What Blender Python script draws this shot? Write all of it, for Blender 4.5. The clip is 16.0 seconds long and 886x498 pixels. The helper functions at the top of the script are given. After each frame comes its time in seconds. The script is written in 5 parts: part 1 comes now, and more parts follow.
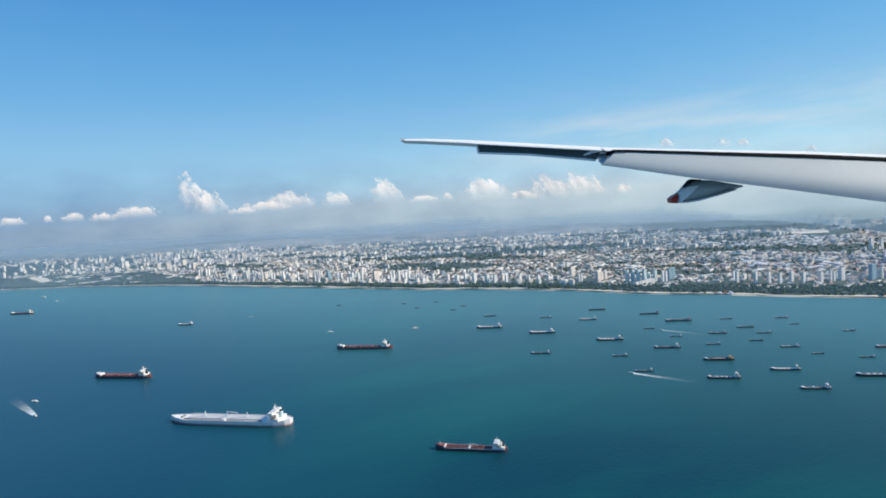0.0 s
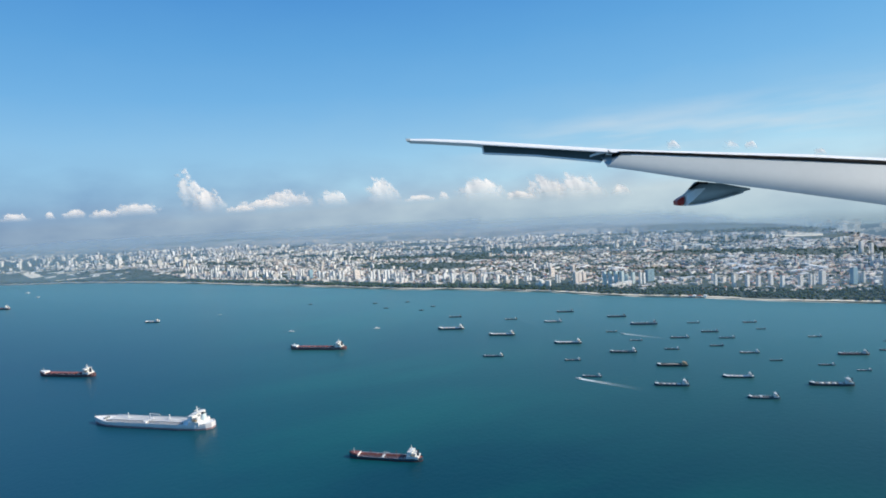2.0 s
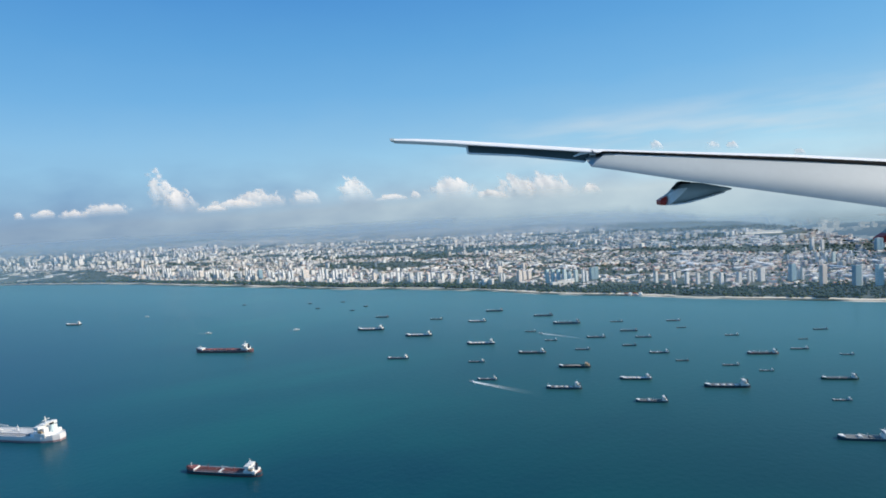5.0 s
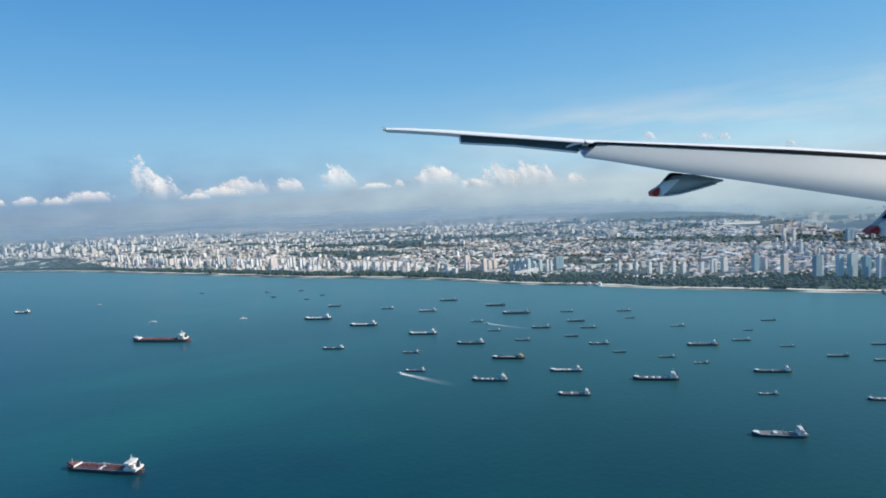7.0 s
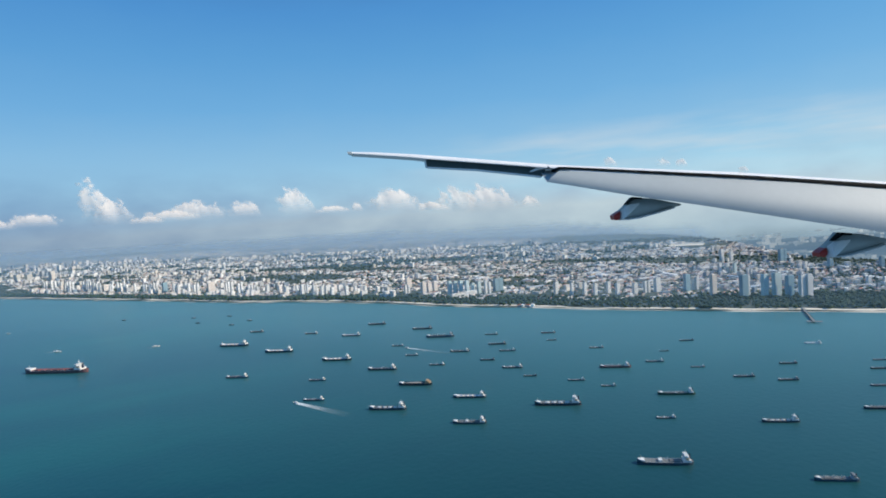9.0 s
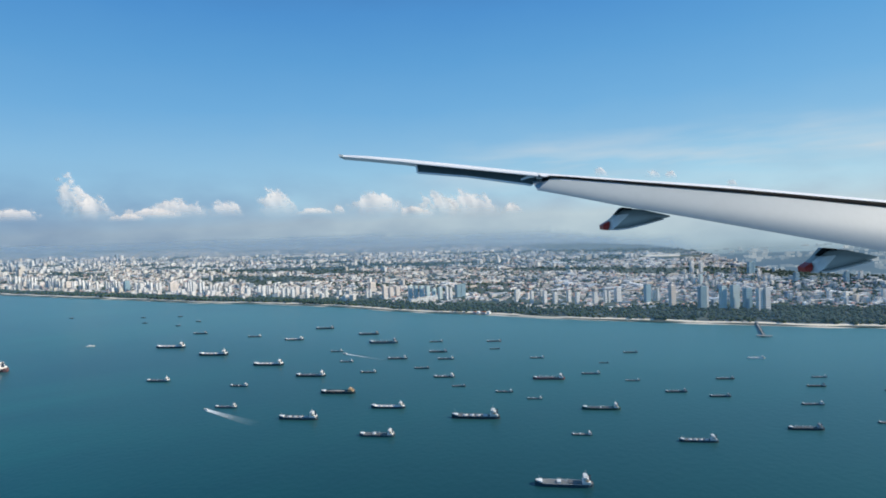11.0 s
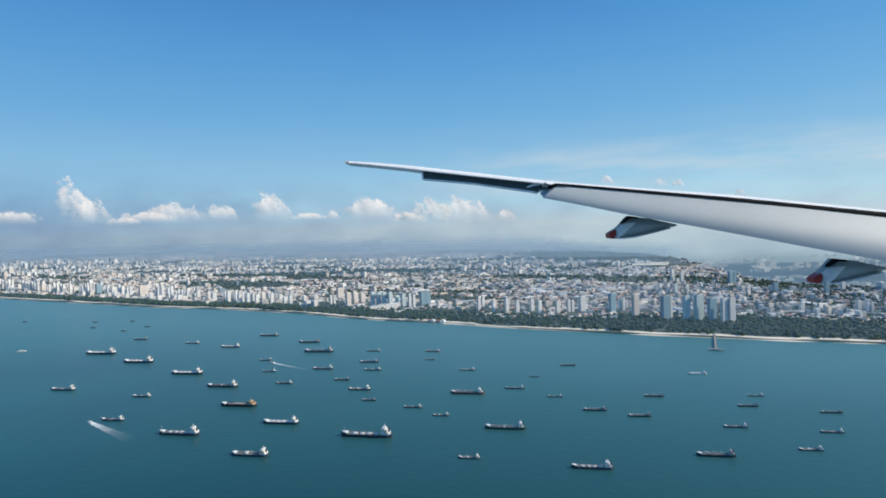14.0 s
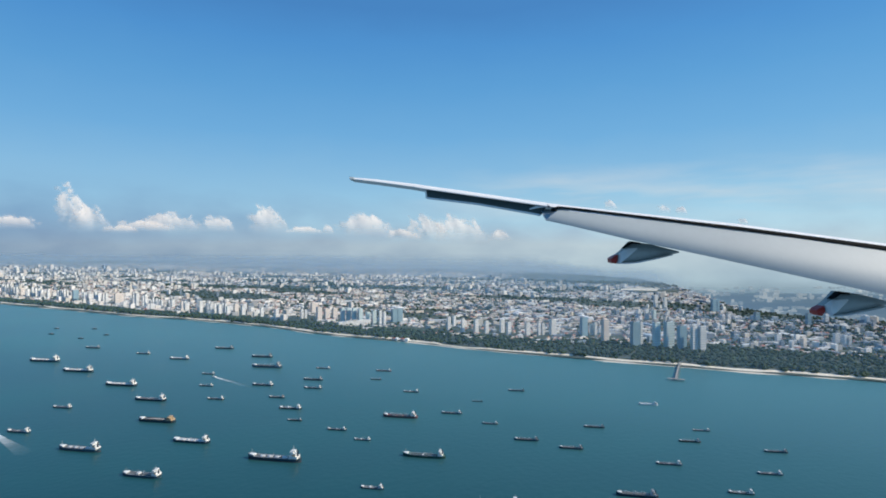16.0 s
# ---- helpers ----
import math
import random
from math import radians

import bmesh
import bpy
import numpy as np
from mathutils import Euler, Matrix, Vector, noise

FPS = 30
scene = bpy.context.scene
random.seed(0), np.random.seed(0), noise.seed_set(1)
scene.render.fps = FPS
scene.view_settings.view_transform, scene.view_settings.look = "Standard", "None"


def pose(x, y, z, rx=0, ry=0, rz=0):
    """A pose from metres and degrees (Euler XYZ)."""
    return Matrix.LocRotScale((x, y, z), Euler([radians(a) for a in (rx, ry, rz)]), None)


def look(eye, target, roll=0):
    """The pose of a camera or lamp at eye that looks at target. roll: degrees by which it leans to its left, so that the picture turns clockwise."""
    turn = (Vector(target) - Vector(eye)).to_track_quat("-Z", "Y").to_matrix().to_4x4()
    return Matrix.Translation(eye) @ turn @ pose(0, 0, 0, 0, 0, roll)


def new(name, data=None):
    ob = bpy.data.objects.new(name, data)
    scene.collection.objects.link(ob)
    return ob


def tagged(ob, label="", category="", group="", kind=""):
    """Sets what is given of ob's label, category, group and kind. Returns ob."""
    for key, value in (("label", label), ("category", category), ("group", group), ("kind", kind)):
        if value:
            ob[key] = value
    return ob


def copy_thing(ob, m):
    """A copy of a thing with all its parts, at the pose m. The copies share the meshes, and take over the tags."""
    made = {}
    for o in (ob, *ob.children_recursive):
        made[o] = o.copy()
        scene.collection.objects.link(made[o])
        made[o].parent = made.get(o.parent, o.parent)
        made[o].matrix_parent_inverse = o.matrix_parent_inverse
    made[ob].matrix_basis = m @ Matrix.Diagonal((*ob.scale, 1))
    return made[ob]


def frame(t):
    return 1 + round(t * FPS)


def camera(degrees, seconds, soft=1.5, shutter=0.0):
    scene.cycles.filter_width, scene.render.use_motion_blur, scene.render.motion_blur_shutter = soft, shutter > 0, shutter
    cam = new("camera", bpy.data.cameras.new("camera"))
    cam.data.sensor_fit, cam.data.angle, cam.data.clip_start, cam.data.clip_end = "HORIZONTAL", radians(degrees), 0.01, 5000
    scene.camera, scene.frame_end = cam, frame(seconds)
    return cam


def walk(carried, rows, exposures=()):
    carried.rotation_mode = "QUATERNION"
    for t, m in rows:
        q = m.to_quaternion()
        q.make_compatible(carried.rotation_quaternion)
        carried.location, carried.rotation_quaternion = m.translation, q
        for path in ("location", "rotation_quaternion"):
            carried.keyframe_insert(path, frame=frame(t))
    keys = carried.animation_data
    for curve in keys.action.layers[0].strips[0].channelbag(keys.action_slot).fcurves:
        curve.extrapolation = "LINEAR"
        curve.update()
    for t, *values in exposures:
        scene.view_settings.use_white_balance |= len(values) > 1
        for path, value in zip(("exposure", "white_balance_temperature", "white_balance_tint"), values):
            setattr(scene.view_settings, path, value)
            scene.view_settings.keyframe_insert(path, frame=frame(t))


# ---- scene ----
# The place is laid out at one tenth of its true size, so that land and sky fit within the view's reach.
cam = camera(78.21, 16.0, soft=1.8)
walk(cam, [
    (0.0, pose(-0.00, -0.00, 50.00, 85.414, 4.740, -18.207)),
    (0.5, pose(4.67, 0.17, 49.35, 85.244, 4.740, -18.185)),
    (1.0, pose(9.33, 0.31, 48.71, 85.068, 4.739, -18.473)),
    (1.5, pose(13.98, 0.41, 48.07, 85.653, 5.014, -17.697)),
    (2.0, pose(18.63, 0.51, 47.44, 85.519, 4.225, -17.470)),
    (2.5, pose(23.24, 0.62, 46.81, 85.526, 4.096, -17.786)),
    (3.0, pose(27.79, 0.71, 46.18, 85.997, 3.690, -17.915)),
    (3.5, pose(32.27, 0.81, 45.54, 85.807, 4.019, -18.246)),
    (4.0, pose(36.64, 0.92, 44.90, 85.661, 4.106, -18.406)),
    (6.5, pose(57.81, 1.50, 41.64, 84.879, 4.563, -19.333)),
    (7.0, pose(61.97, 1.62, 40.98, 84.381, 3.969, -19.362)),
    (7.5, pose(66.05, 1.68, 40.33, 83.693, 3.201, -19.907)),
    (8.0, pose(70.07, 1.64, 39.70, 85.275, 2.535, -21.390)),
    (8.5, pose(74.06, 1.55, 39.11, 85.773, 2.814, -22.333)),
    (9.0, pose(77.95, 1.47, 38.59, 86.652, 4.020, -22.738)),
    (11.5, pose(96.73, 0.97, 36.47, 87.412, 2.409, -23.711)),
    (12.0, pose(100.38, 0.85, 36.11, 87.879, 2.680, -23.690)),
    (12.5, pose(104.00, 0.71, 35.79, 87.867, 2.169, -23.808)),
    (13.0, pose(107.61, 0.60, 35.51, 87.923, 1.227, -23.920)),
    (13.5, pose(111.25, 0.53, 35.26, 88.124, 1.511, -23.506)),
    (14.0, pose(114.89, 0.49, 35.03, 87.976, 2.018, -22.786)),
    (14.5, pose(118.52, 0.42, 34.79, 87.930, 2.257, -22.929)),
    (15.0, pose(122.10, 0.32, 34.52, 87.789, 1.605, -23.036)),
    (15.5, pose(125.65, 0.18, 34.22, 87.529, 0.912, -23.136)),
    (16.0, pose(129.15, -0.00, 33.90, 89.986, 0.062, -22.424)),
], exposures=[(0.0, 0.07), (4.0, 0.06), (7.5, 0.00), (11.5, -0.05), (16.0, -0.05)])

# ---- world, sun, exposure ----
SUN = Vector((0.74, -0.38, 0.57)).normalized()
world = bpy.data.worlds.new("world")
scene.world = world
world.use_nodes = True
wn, wl = world.node_tree.nodes, world.node_tree.links
wn.clear()
sky = wn.new("ShaderNodeTexSky")
sky.sky_type = "NISHITA"
sky.sun_disc = False
sky.sun_elevation = math.asin(SUN.z)
sky.sun_rotation = math.atan2(SUN.x, SUN.y)
sky.air_density, sky.dust_density, sky.ozone_density = 1.0, 0.6, 2.2
coord = wn.new("ShaderNodeTexCoord")
split = wn.new("ShaderNodeSeparateXYZ")
wl.new(coord.outputs["Generated"], split.inputs[0])
# low haze that thins out with height above the horizon
lift = wn.new("ShaderNodeMapRange")
lift.inputs["From Min"].default_value, lift.inputs["From Max"].default_value = -0.10, 0.40
rise = wn.new("ShaderNodeMapping")
rise.inputs["Scale"].default_value = (7.0, 7.0, 16.0)
wl.new(coord.outputs["Generated"], rise.inputs[0])
heap = wn.new("ShaderNodeTexNoise")
heap.inputs["Scale"].default_value, heap.inputs["Detail"].default_value = 1.5, 4
wl.new(rise.outputs[0], heap.inputs[0])
wave = wn.new("ShaderNodeMath")
wave.operation = "MULTIPLY_ADD"
wave.inputs[1].default_value, wave.inputs[2].default_value = 0.030, -0.015
wl.new(heap.outputs[0], wave.inputs[0])
level = wn.new("ShaderNodeMath")
wl.new(split.outputs["Z"], level.inputs[0])
wl.new(wave.outputs[0], level.inputs[1])
wl.new(level.outputs[0], lift.inputs["Value"])
haze = wn.new("ShaderNodeValToRGB")
wl.new(lift.outputs[0], haze.inputs[0])
er = haze.color_ramp.elements
er[0].position, er[0].color = 0.0, (1, 1, 1, 1)
er[1].position, er[1].color = 1.0, (0.75, 0.75, 0.75, 1)
for p, v in ((0.30, 1.0), (0.40, 0.93), (0.90, 0.9)):
    e = er.new(p)
    e.color = (v, v, v, 1)
tone = wn.new("ShaderNodeValToRGB")
wl.new(lift.outputs[0], tone.inputs[0])
tr = tone.color_ramp.elements
tr[0].position, tr[0].color = 0.03, (1.2, 2.1, 2.9, 1)
tr[1].position, tr[1].color = 1.0, (0.70, 2.6, 6.1, 1)
for p, c in ((0.065, (2.2, 3.2, 4.1, 1)), (0.10, (2.9, 4.1, 5.2, 1)), (0.17, (3.5, 4.65, 5.7, 1)), (0.215, (3.85, 5.0, 6.0, 1)), (0.245, (3.5, 4.95, 6.3, 1)), (0.30, (3.35, 5.4, 7.1, 1)),
             (0.40, (3.05, 5.6, 7.8, 1)), (0.60, (1.72, 4.4, 7.5, 1)), (0.77, (1.15, 3.65, 7.05, 1)), (0.90, (0.84, 3.05, 6.65, 1))):
    e = tr.new(p)
    e.color = c
# thin streaks of high cloud
stretch = wn.new("ShaderNodeMapping")
stretch.inputs["Scale"].default_value = (2.2, 2.2, 17.0)
wl.new(coord.outputs["Generated"], stretch.inputs[0])
streak = wn.new("ShaderNodeTexNoise")
streak.inputs["Scale"].default_value, streak.inputs["Detail"].default_value = 1.6, 6
wl.new(stretch.outputs[0], streak.inputs[0])
thin = wn.new("ShaderNodeValToRGB")
thin.color_ramp.elements[0].position, thin.color_ramp.elements[1].position = 0.41, 0.66
thin.color_ramp.elements[1].color = (0.9, 0.9, 0.9, 1)
wl.new(streak.outputs[0], thin.inputs[0])
band = wn.new("ShaderNodeValToRGB")
br = band.color_ramp.elements
br[0].position, br[0].color = 0.29, (0, 0, 0, 1)
br[1].position, br[1].color = 0.50, (0, 0, 0, 1)
e = br.new(0.37)
e.color = (1, 1, 1, 1)
wl.new(lift.outputs[0], band.inputs[0])
both = wn.new("ShaderNodeMath")
both.operation = "MULTIPLY"
wl.new(thin.outputs[0], both.inputs[0])
east = wn.new("ShaderNodeMapRange")
east.interpolation_type = "SMOOTHSTEP"
east.inputs["From Min"].default_value, east.inputs["From Max"].default_value = 0.25, 0.62
wl.new(split.outputs["X"], east.inputs[0])
side = wn.new("ShaderNodeMath")
side.operation = "MULTIPLY"
wl.new(band.outputs[0], side.inputs[0])
wl.new(east.outputs[0], side.inputs[1])
wl.new(side.outputs[0], both.inputs[1])
tint = wn.new("ShaderNodeMix")
tint.data_type, tint.blend_type = "RGBA", "MULTIPLY"
tint.inputs[0].default_value = 1.0
tint.inputs[7].default_value = (0.52, 0.95, 1.22, 1)
wl.new(sky.outputs[0], tint.inputs[6])
mix1 = wn.new("ShaderNodeMix")
mix1.data_type = "RGBA"
wl.new(haze.outputs[0], mix1.inputs[0])
wl.new(tint.outputs[2], mix1.inputs[6])
# the sky is brighter towards the side of the sun
glow = wn.new("ShaderNodeMapRange")
glow.inputs["From Min"].default_value, glow.inputs["From Max"].default_value = -0.4, 0.7
glow.inputs["To Min"].default_value, glow.inputs["To Max"].default_value = -0.31, 0.31
wl.new(split.outputs["X"], glow.inputs[0])
low = wn.new("ShaderNodeMapRange")
low.interpolation_type = "SMOOTHSTEP"
low.inputs["From Min"].default_value, low.inputs["From Max"].default_value = 0.24, 0.48
low.inputs["To Min"].default_value, low.inputs["To Max"].default_value = 1.0, 0.08
wl.new(lift.outputs[0], low.inputs[0])
patchy = wn.new("ShaderNodeMath")
patchy.operation = "MULTIPLY_ADD"
patchy.inputs[1].default_value, patchy.inputs[2].default_value = 0.5, -0.25
wl.new(heap.outputs[0], patchy.inputs[0])
uneven = wn.new("ShaderNodeMath")
wl.new(glow.outputs[0], uneven.inputs[0])
wl.new(patchy.outputs[0], uneven.inputs[1])
lean = wn.new("ShaderNodeMath")
lean.operation = "MULTIPLY"
wl.new(uneven.outputs[0], lean.inputs[0])
wl.new(low.outputs[0], lean.inputs[1])
hue = wn.new("ShaderNodeVectorMath")
hue.operation = "SCALE"
hue.inputs[0].default_value = (1.15, 0.92, 0.55)
wl.new(lean.outputs[0], hue.inputs["Scale"])
even = wn.new("ShaderNodeVectorMath")
even.inputs[1].default_value = (1, 1, 1)
wl.new(hue.outputs[0], even.inputs[0])
warm = wn.new("ShaderNodeVectorMath")
warm.operation = "MULTIPLY"
wl.new(tone.outputs[0], warm.inputs[0])
wl.new(even.outputs[0], warm.inputs[1])
wl.new(warm.outputs[0], mix1.inputs[7])
mix2 = wn.new("ShaderNodeMix")
mix2.data_type = "RGBA"
wl.new(both.outputs[0], mix2.inputs[0])
wl.new(mix1.outputs[2], mix2.inputs[6])
mix2.inputs[7].default_value = (6.2, 7.0, 7.6, 1)
back = wn.new("ShaderNodeBackground")
back.inputs[1].default_value = 0.1
wl.new(mix2.outputs[2], back.inputs[0])
wout = wn.new("ShaderNodeOutputWorld")
wl.new(back.outputs[0], wout.inputs[0])

sun = new("sun", bpy.data.lights.new("sun", "SUN"))
sun.data.energy, sun.data.angle, sun.data.color = 5.0, radians(0.53), (1.0, 0.90, 0.74)
sun.matrix_world = look(SUN * 100, (0, 0, 0))

# ---- materials ----
def material(name, color, rough=0.6, metal=0.0, vary=0.12, scale=2.0, fine=14.0, bump=0.0, per_piece=0.0):
    """A painted or natural surface: colour that varies at two scales, with a little relief."""
    m = bpy.data.materials.new(name)
    m.use_nodes = True
    n, l = m.node_tree.nodes, m.node_tree.links
    bsdf = n["Principled BSDF"]
    bsdf.inputs["Roughness"].default_value, bsdf.inputs["Metallic"].default_value = rough, metal
    tc = n.new("ShaderNodeTexCoord")
    big, small = n.new("ShaderNodeTexNoise"), n.new("ShaderNodeTexNoise")
    big.inputs["Scale"].default_value, small.inputs["Scale"].default_value = scale, fine
    big.inputs["Detail"].default_value = small.inputs["Detail"].default_value = 4
    l.new(tc.outputs["Object"], big.inputs[0])
    l.new(tc.outputs["Object"], small.inputs[0])
    add = n.new("ShaderNodeMath")
    l.new(big.outputs[0], add.inputs[0])
    l.new(small.outputs[0], add.inputs[1])
    rng = n.new("ShaderNodeMapRange")
    rng.inputs["From Min"].default_value, rng.inputs["From Max"].default_value = 0.6, 1.4
    rng.inputs["To Min"].default_value, rng.inputs["To Max"].default_value = 1 - vary, 1 + vary
    l.new(add.outputs[0], rng.inputs[0])
    hue = n.new("ShaderNodeHueSaturation")
    hue.inputs["Color"].default_value = (*color, 1)
    if per_piece:
        info = n.new("ShaderNodeObjectInfo")
        r2 = n.new("ShaderNodeMapRange")
        r2.inputs["To Min"].default_value, r2.inputs["To Max"].default_value = 1 - per_piece, 1 + per_piece
        l.new(info.outputs["Random"], r2.inputs[0])
        mul = n.new("ShaderNodeMath")
        mul.operation = "MULTIPLY"
        l.new(rng.outputs[0], mul.inputs[0])
        l.new(r2.outputs[0], mul.inputs[1])
        l.new(mul.outputs[0], hue.inputs["Value"])
    else:
        l.new(rng.outputs[0], hue.inputs["Value"])
    l.new(hue.outputs[0], bsdf.inputs["Base Color"])
    if bump:
        b = n.new("ShaderNodeBump")
        b.inputs["Strength"].default_value = bump
        l.new(small.outputs[0], b.inputs["Height"])
        l.new(b.outputs[0], bsdf.inputs["Normal"])
    return m


def island_material(name, colors, rough=0.7, floors=0.0):
    """Many small pieces in one mesh, each with a colour of its own out of a row of colours; floors: storey height of faint window bands."""
    m = bpy.data.materials.new(name)
    m.use_nodes = True
    n, l = m.node_tree.nodes, m.node_tree.links
    bsdf = n["Principled BSDF"]
    bsdf.inputs["Roughness"].default_value = rough
    geo = n.new("ShaderNodeNewGeometry")
    ramp = n.new("ShaderNodeValToRGB")
    ramp.color_ramp.interpolation = "CONSTANT"
    el = ramp.color_ramp.elements
    while len(el) < len(colors):
        el.new(0.5)
    for i, c in enumerate(colors):
        el[i].position, el[i].color = i / len(colors), (*c, 1)
    l.new(geo.outputs["Random Per Island"], ramp.inputs[0])
    out = ramp.outputs[0]
    if floors:
        tc = n.new("ShaderNodeTexCoord")
        sep = n.new("ShaderNodeSeparateXYZ")
        l.new(tc.outputs["Object"], sep.inputs[0])
        frac = n.new("ShaderNodeMath")
        frac.operation = "WRAP"
        frac.inputs[1].default_value, frac.inputs[2].default_value = floors, 0.0
        l.new(sep.outputs["Z"], frac.inputs[0])
        gate = n.new("ShaderNodeMath")
        gate.operation = "GREATER_THAN"
        gate.inputs[1].default_value = floors * 0.6
        l.new(frac.outputs[0], gate.inputs[0])
        up = n.new("ShaderNodeSeparateXYZ")
        l.new(geo.outputs["Normal"], up.inputs[0])
        flat = n.new("ShaderNodeMath")
        flat.operation = "LESS_THAN"
        flat.inputs[1].default_value = 0.5
        l.new(up.outputs["Z"], flat.inputs[0])
        gm = n.new("ShaderNodeMath")
        gm.operation = "MULTIPLY"
        l.new(gate.outputs[0], gm.inputs[0])
        l.new(flat.outputs[0], gm.inputs[1])
        half = n.new("ShaderNodeMath")
        half.operation = "MULTIPLY"
        half.inputs[1].default_value = 0.2
        l.new(gm.outputs[0], half.inputs[0])
        mx = n.new("ShaderNodeMix")
        mx.data_type = "RGBA"
        l.new(half.outputs[0], mx.inputs[0])
        l.new(out, mx.inputs[6])
        mx.inputs[7].default_value = (0.07, 0.09, 0.11, 1)
        out = mx.outputs[2]
    l.new(out, bsdf.inputs["Base Color"])
    return m


def sea_material():
    m = bpy.data.materials.new("sea_water")
    m.use_nodes = True
    n, l = m.node_tree.nodes, m.node_tree.links
    bsdf = n["Principled BSDF"]
    bsdf.inputs["Roughness"].default_value, bsdf.inputs["IOR"].default_value = 0.32, 1.33
    tc = n.new("ShaderNodeTexCoord")
    mp = n.new("ShaderNodeMapping")
    mp.inputs["Rotation"].default_value = (0, 0, radians(-25))
    mp.inputs["Scale"].default_value = (0.006, 0.017, 1)
    l.new(tc.outputs["Object"], mp.inputs[0])
    big = n.new("ShaderNodeTexNoise")
    big.inputs["Scale"].default_value, big.inputs["Detail"].default_value, big.inputs["Roughness"].default_value = 1.3, 7, 0.58
    l.new(mp.outputs[0], big.inputs[0])
    ramp = n.new("ShaderNodeValToRGB")
    el = ramp.color_ramp.elements
    el[0].position, el[0].color = 0.36, (0.002, 0.046, 0.066, 1)
    el[1].position, el[1].color = 0.66, (0.006, 0.104, 0.098, 1)
    l.new(big.outputs[0], ramp.inputs[0])
    # shallow, silty water towards the coast; its paleness also stands in for haze over the sea
    dot = n.new("ShaderNodeVectorMath")
    dot.operation = "DOT_PRODUCT"
    dot.inputs[1].default_value = (0.700, 0.714, 0)
    l.new(tc.outputs["Object"], dot.inputs[0])
    near = n.new("ShaderNodeMapRange")
    near.interpolation_type = "SMOOTHSTEP"
    near.inputs["From Min"].default_value, near.inputs["From Max"].default_value = 85, 285
    near.inputs["To Max"].default_value = 0.75
    l.new(dot.outputs["Value"], near.inputs[0])
    silt_haze = n.new("ShaderNodeMix")
    silt_haze.data_type = "RGBA"
    l.new(near.outputs[0], silt_haze.inputs[0])
    # bluer, darker water to the west
    across = n.new("ShaderNodeSeparateXYZ")
    l.new(tc.outputs["Object"], across.inputs[0])
    west = n.new("ShaderNodeMapRange")
    west.interpolation_type = "SMOOTHSTEP"
    west.inputs["From Min"].default_value, west.inputs["From Max"].default_value = 55, -35
    west.inputs["To Max"].default_value = 0.8
    l.new(across.outputs["X"], west.inputs[0])
    deep = n.new("ShaderNodeMix")
    deep.data_type = "RGBA"
    l.new(west.outputs[0], deep.inputs[0])
    l.new(ramp.outputs[0], deep.inputs[6])
    deep.inputs[7].default_value = (0.004, 0.050, 0.090, 1)
    # darker water again towards the east
    roads = n.new("ShaderNodeMapRange")
    roads.interpolation_type = "SMOOTHSTEP"
    roads.inputs["From Min"].default_value, roads.inputs["From Max"].default_value = 45, 125
    roads.inputs["To Max"].default_value = 0.72
    l.new(across.outputs["X"], roads.inputs[0])
    shade = n.new("ShaderNodeMix")
    shade.data_type = "RGBA"
    l.new(roads.outputs[0], shade.inputs[0])
    l.new(deep.outputs[2], shade.inputs[6])
    shade.inputs[7].default_value = (0.001, 0.030, 0.036, 1)
    l.new(shade.outputs[2], silt_haze.inputs[6])
    silt_haze.inputs[7].default_value = (0.080, 0.225, 0.24, 1)
    l.new(silt_haze.outputs[2], bsdf.inputs["Base Color"])
    w1, w2 = n.new("ShaderNodeTexNoise"), n.new("ShaderNodeTexNoise")
    w1.inputs["Scale"].default_value, w1.inputs["Detail"].default_value = 0.9, 6
    w2.inputs["Scale"].default_value, w2.inputs["Detail"].default_value = 0.05, 4
    l.new(tc.outputs["Object"], w1.inputs[0])
    l.new(tc.outputs["Object"], w2.inputs[0])
    ad = n.new("ShaderNodeMath")
    l.new(w1.outputs[0], ad.inputs[0])
    l.new(w2.outputs[0], ad.inputs[1])
    b = n.new("ShaderNodeBump")
    b.inputs["Strength"].default_value, b.inputs["Distance"].default_value = 0.16, 0.25
    l.new(ad.outputs[0], b.inputs["Height"])
    l.new(b.outputs[0], bsdf.inputs["Normal"])
    return m


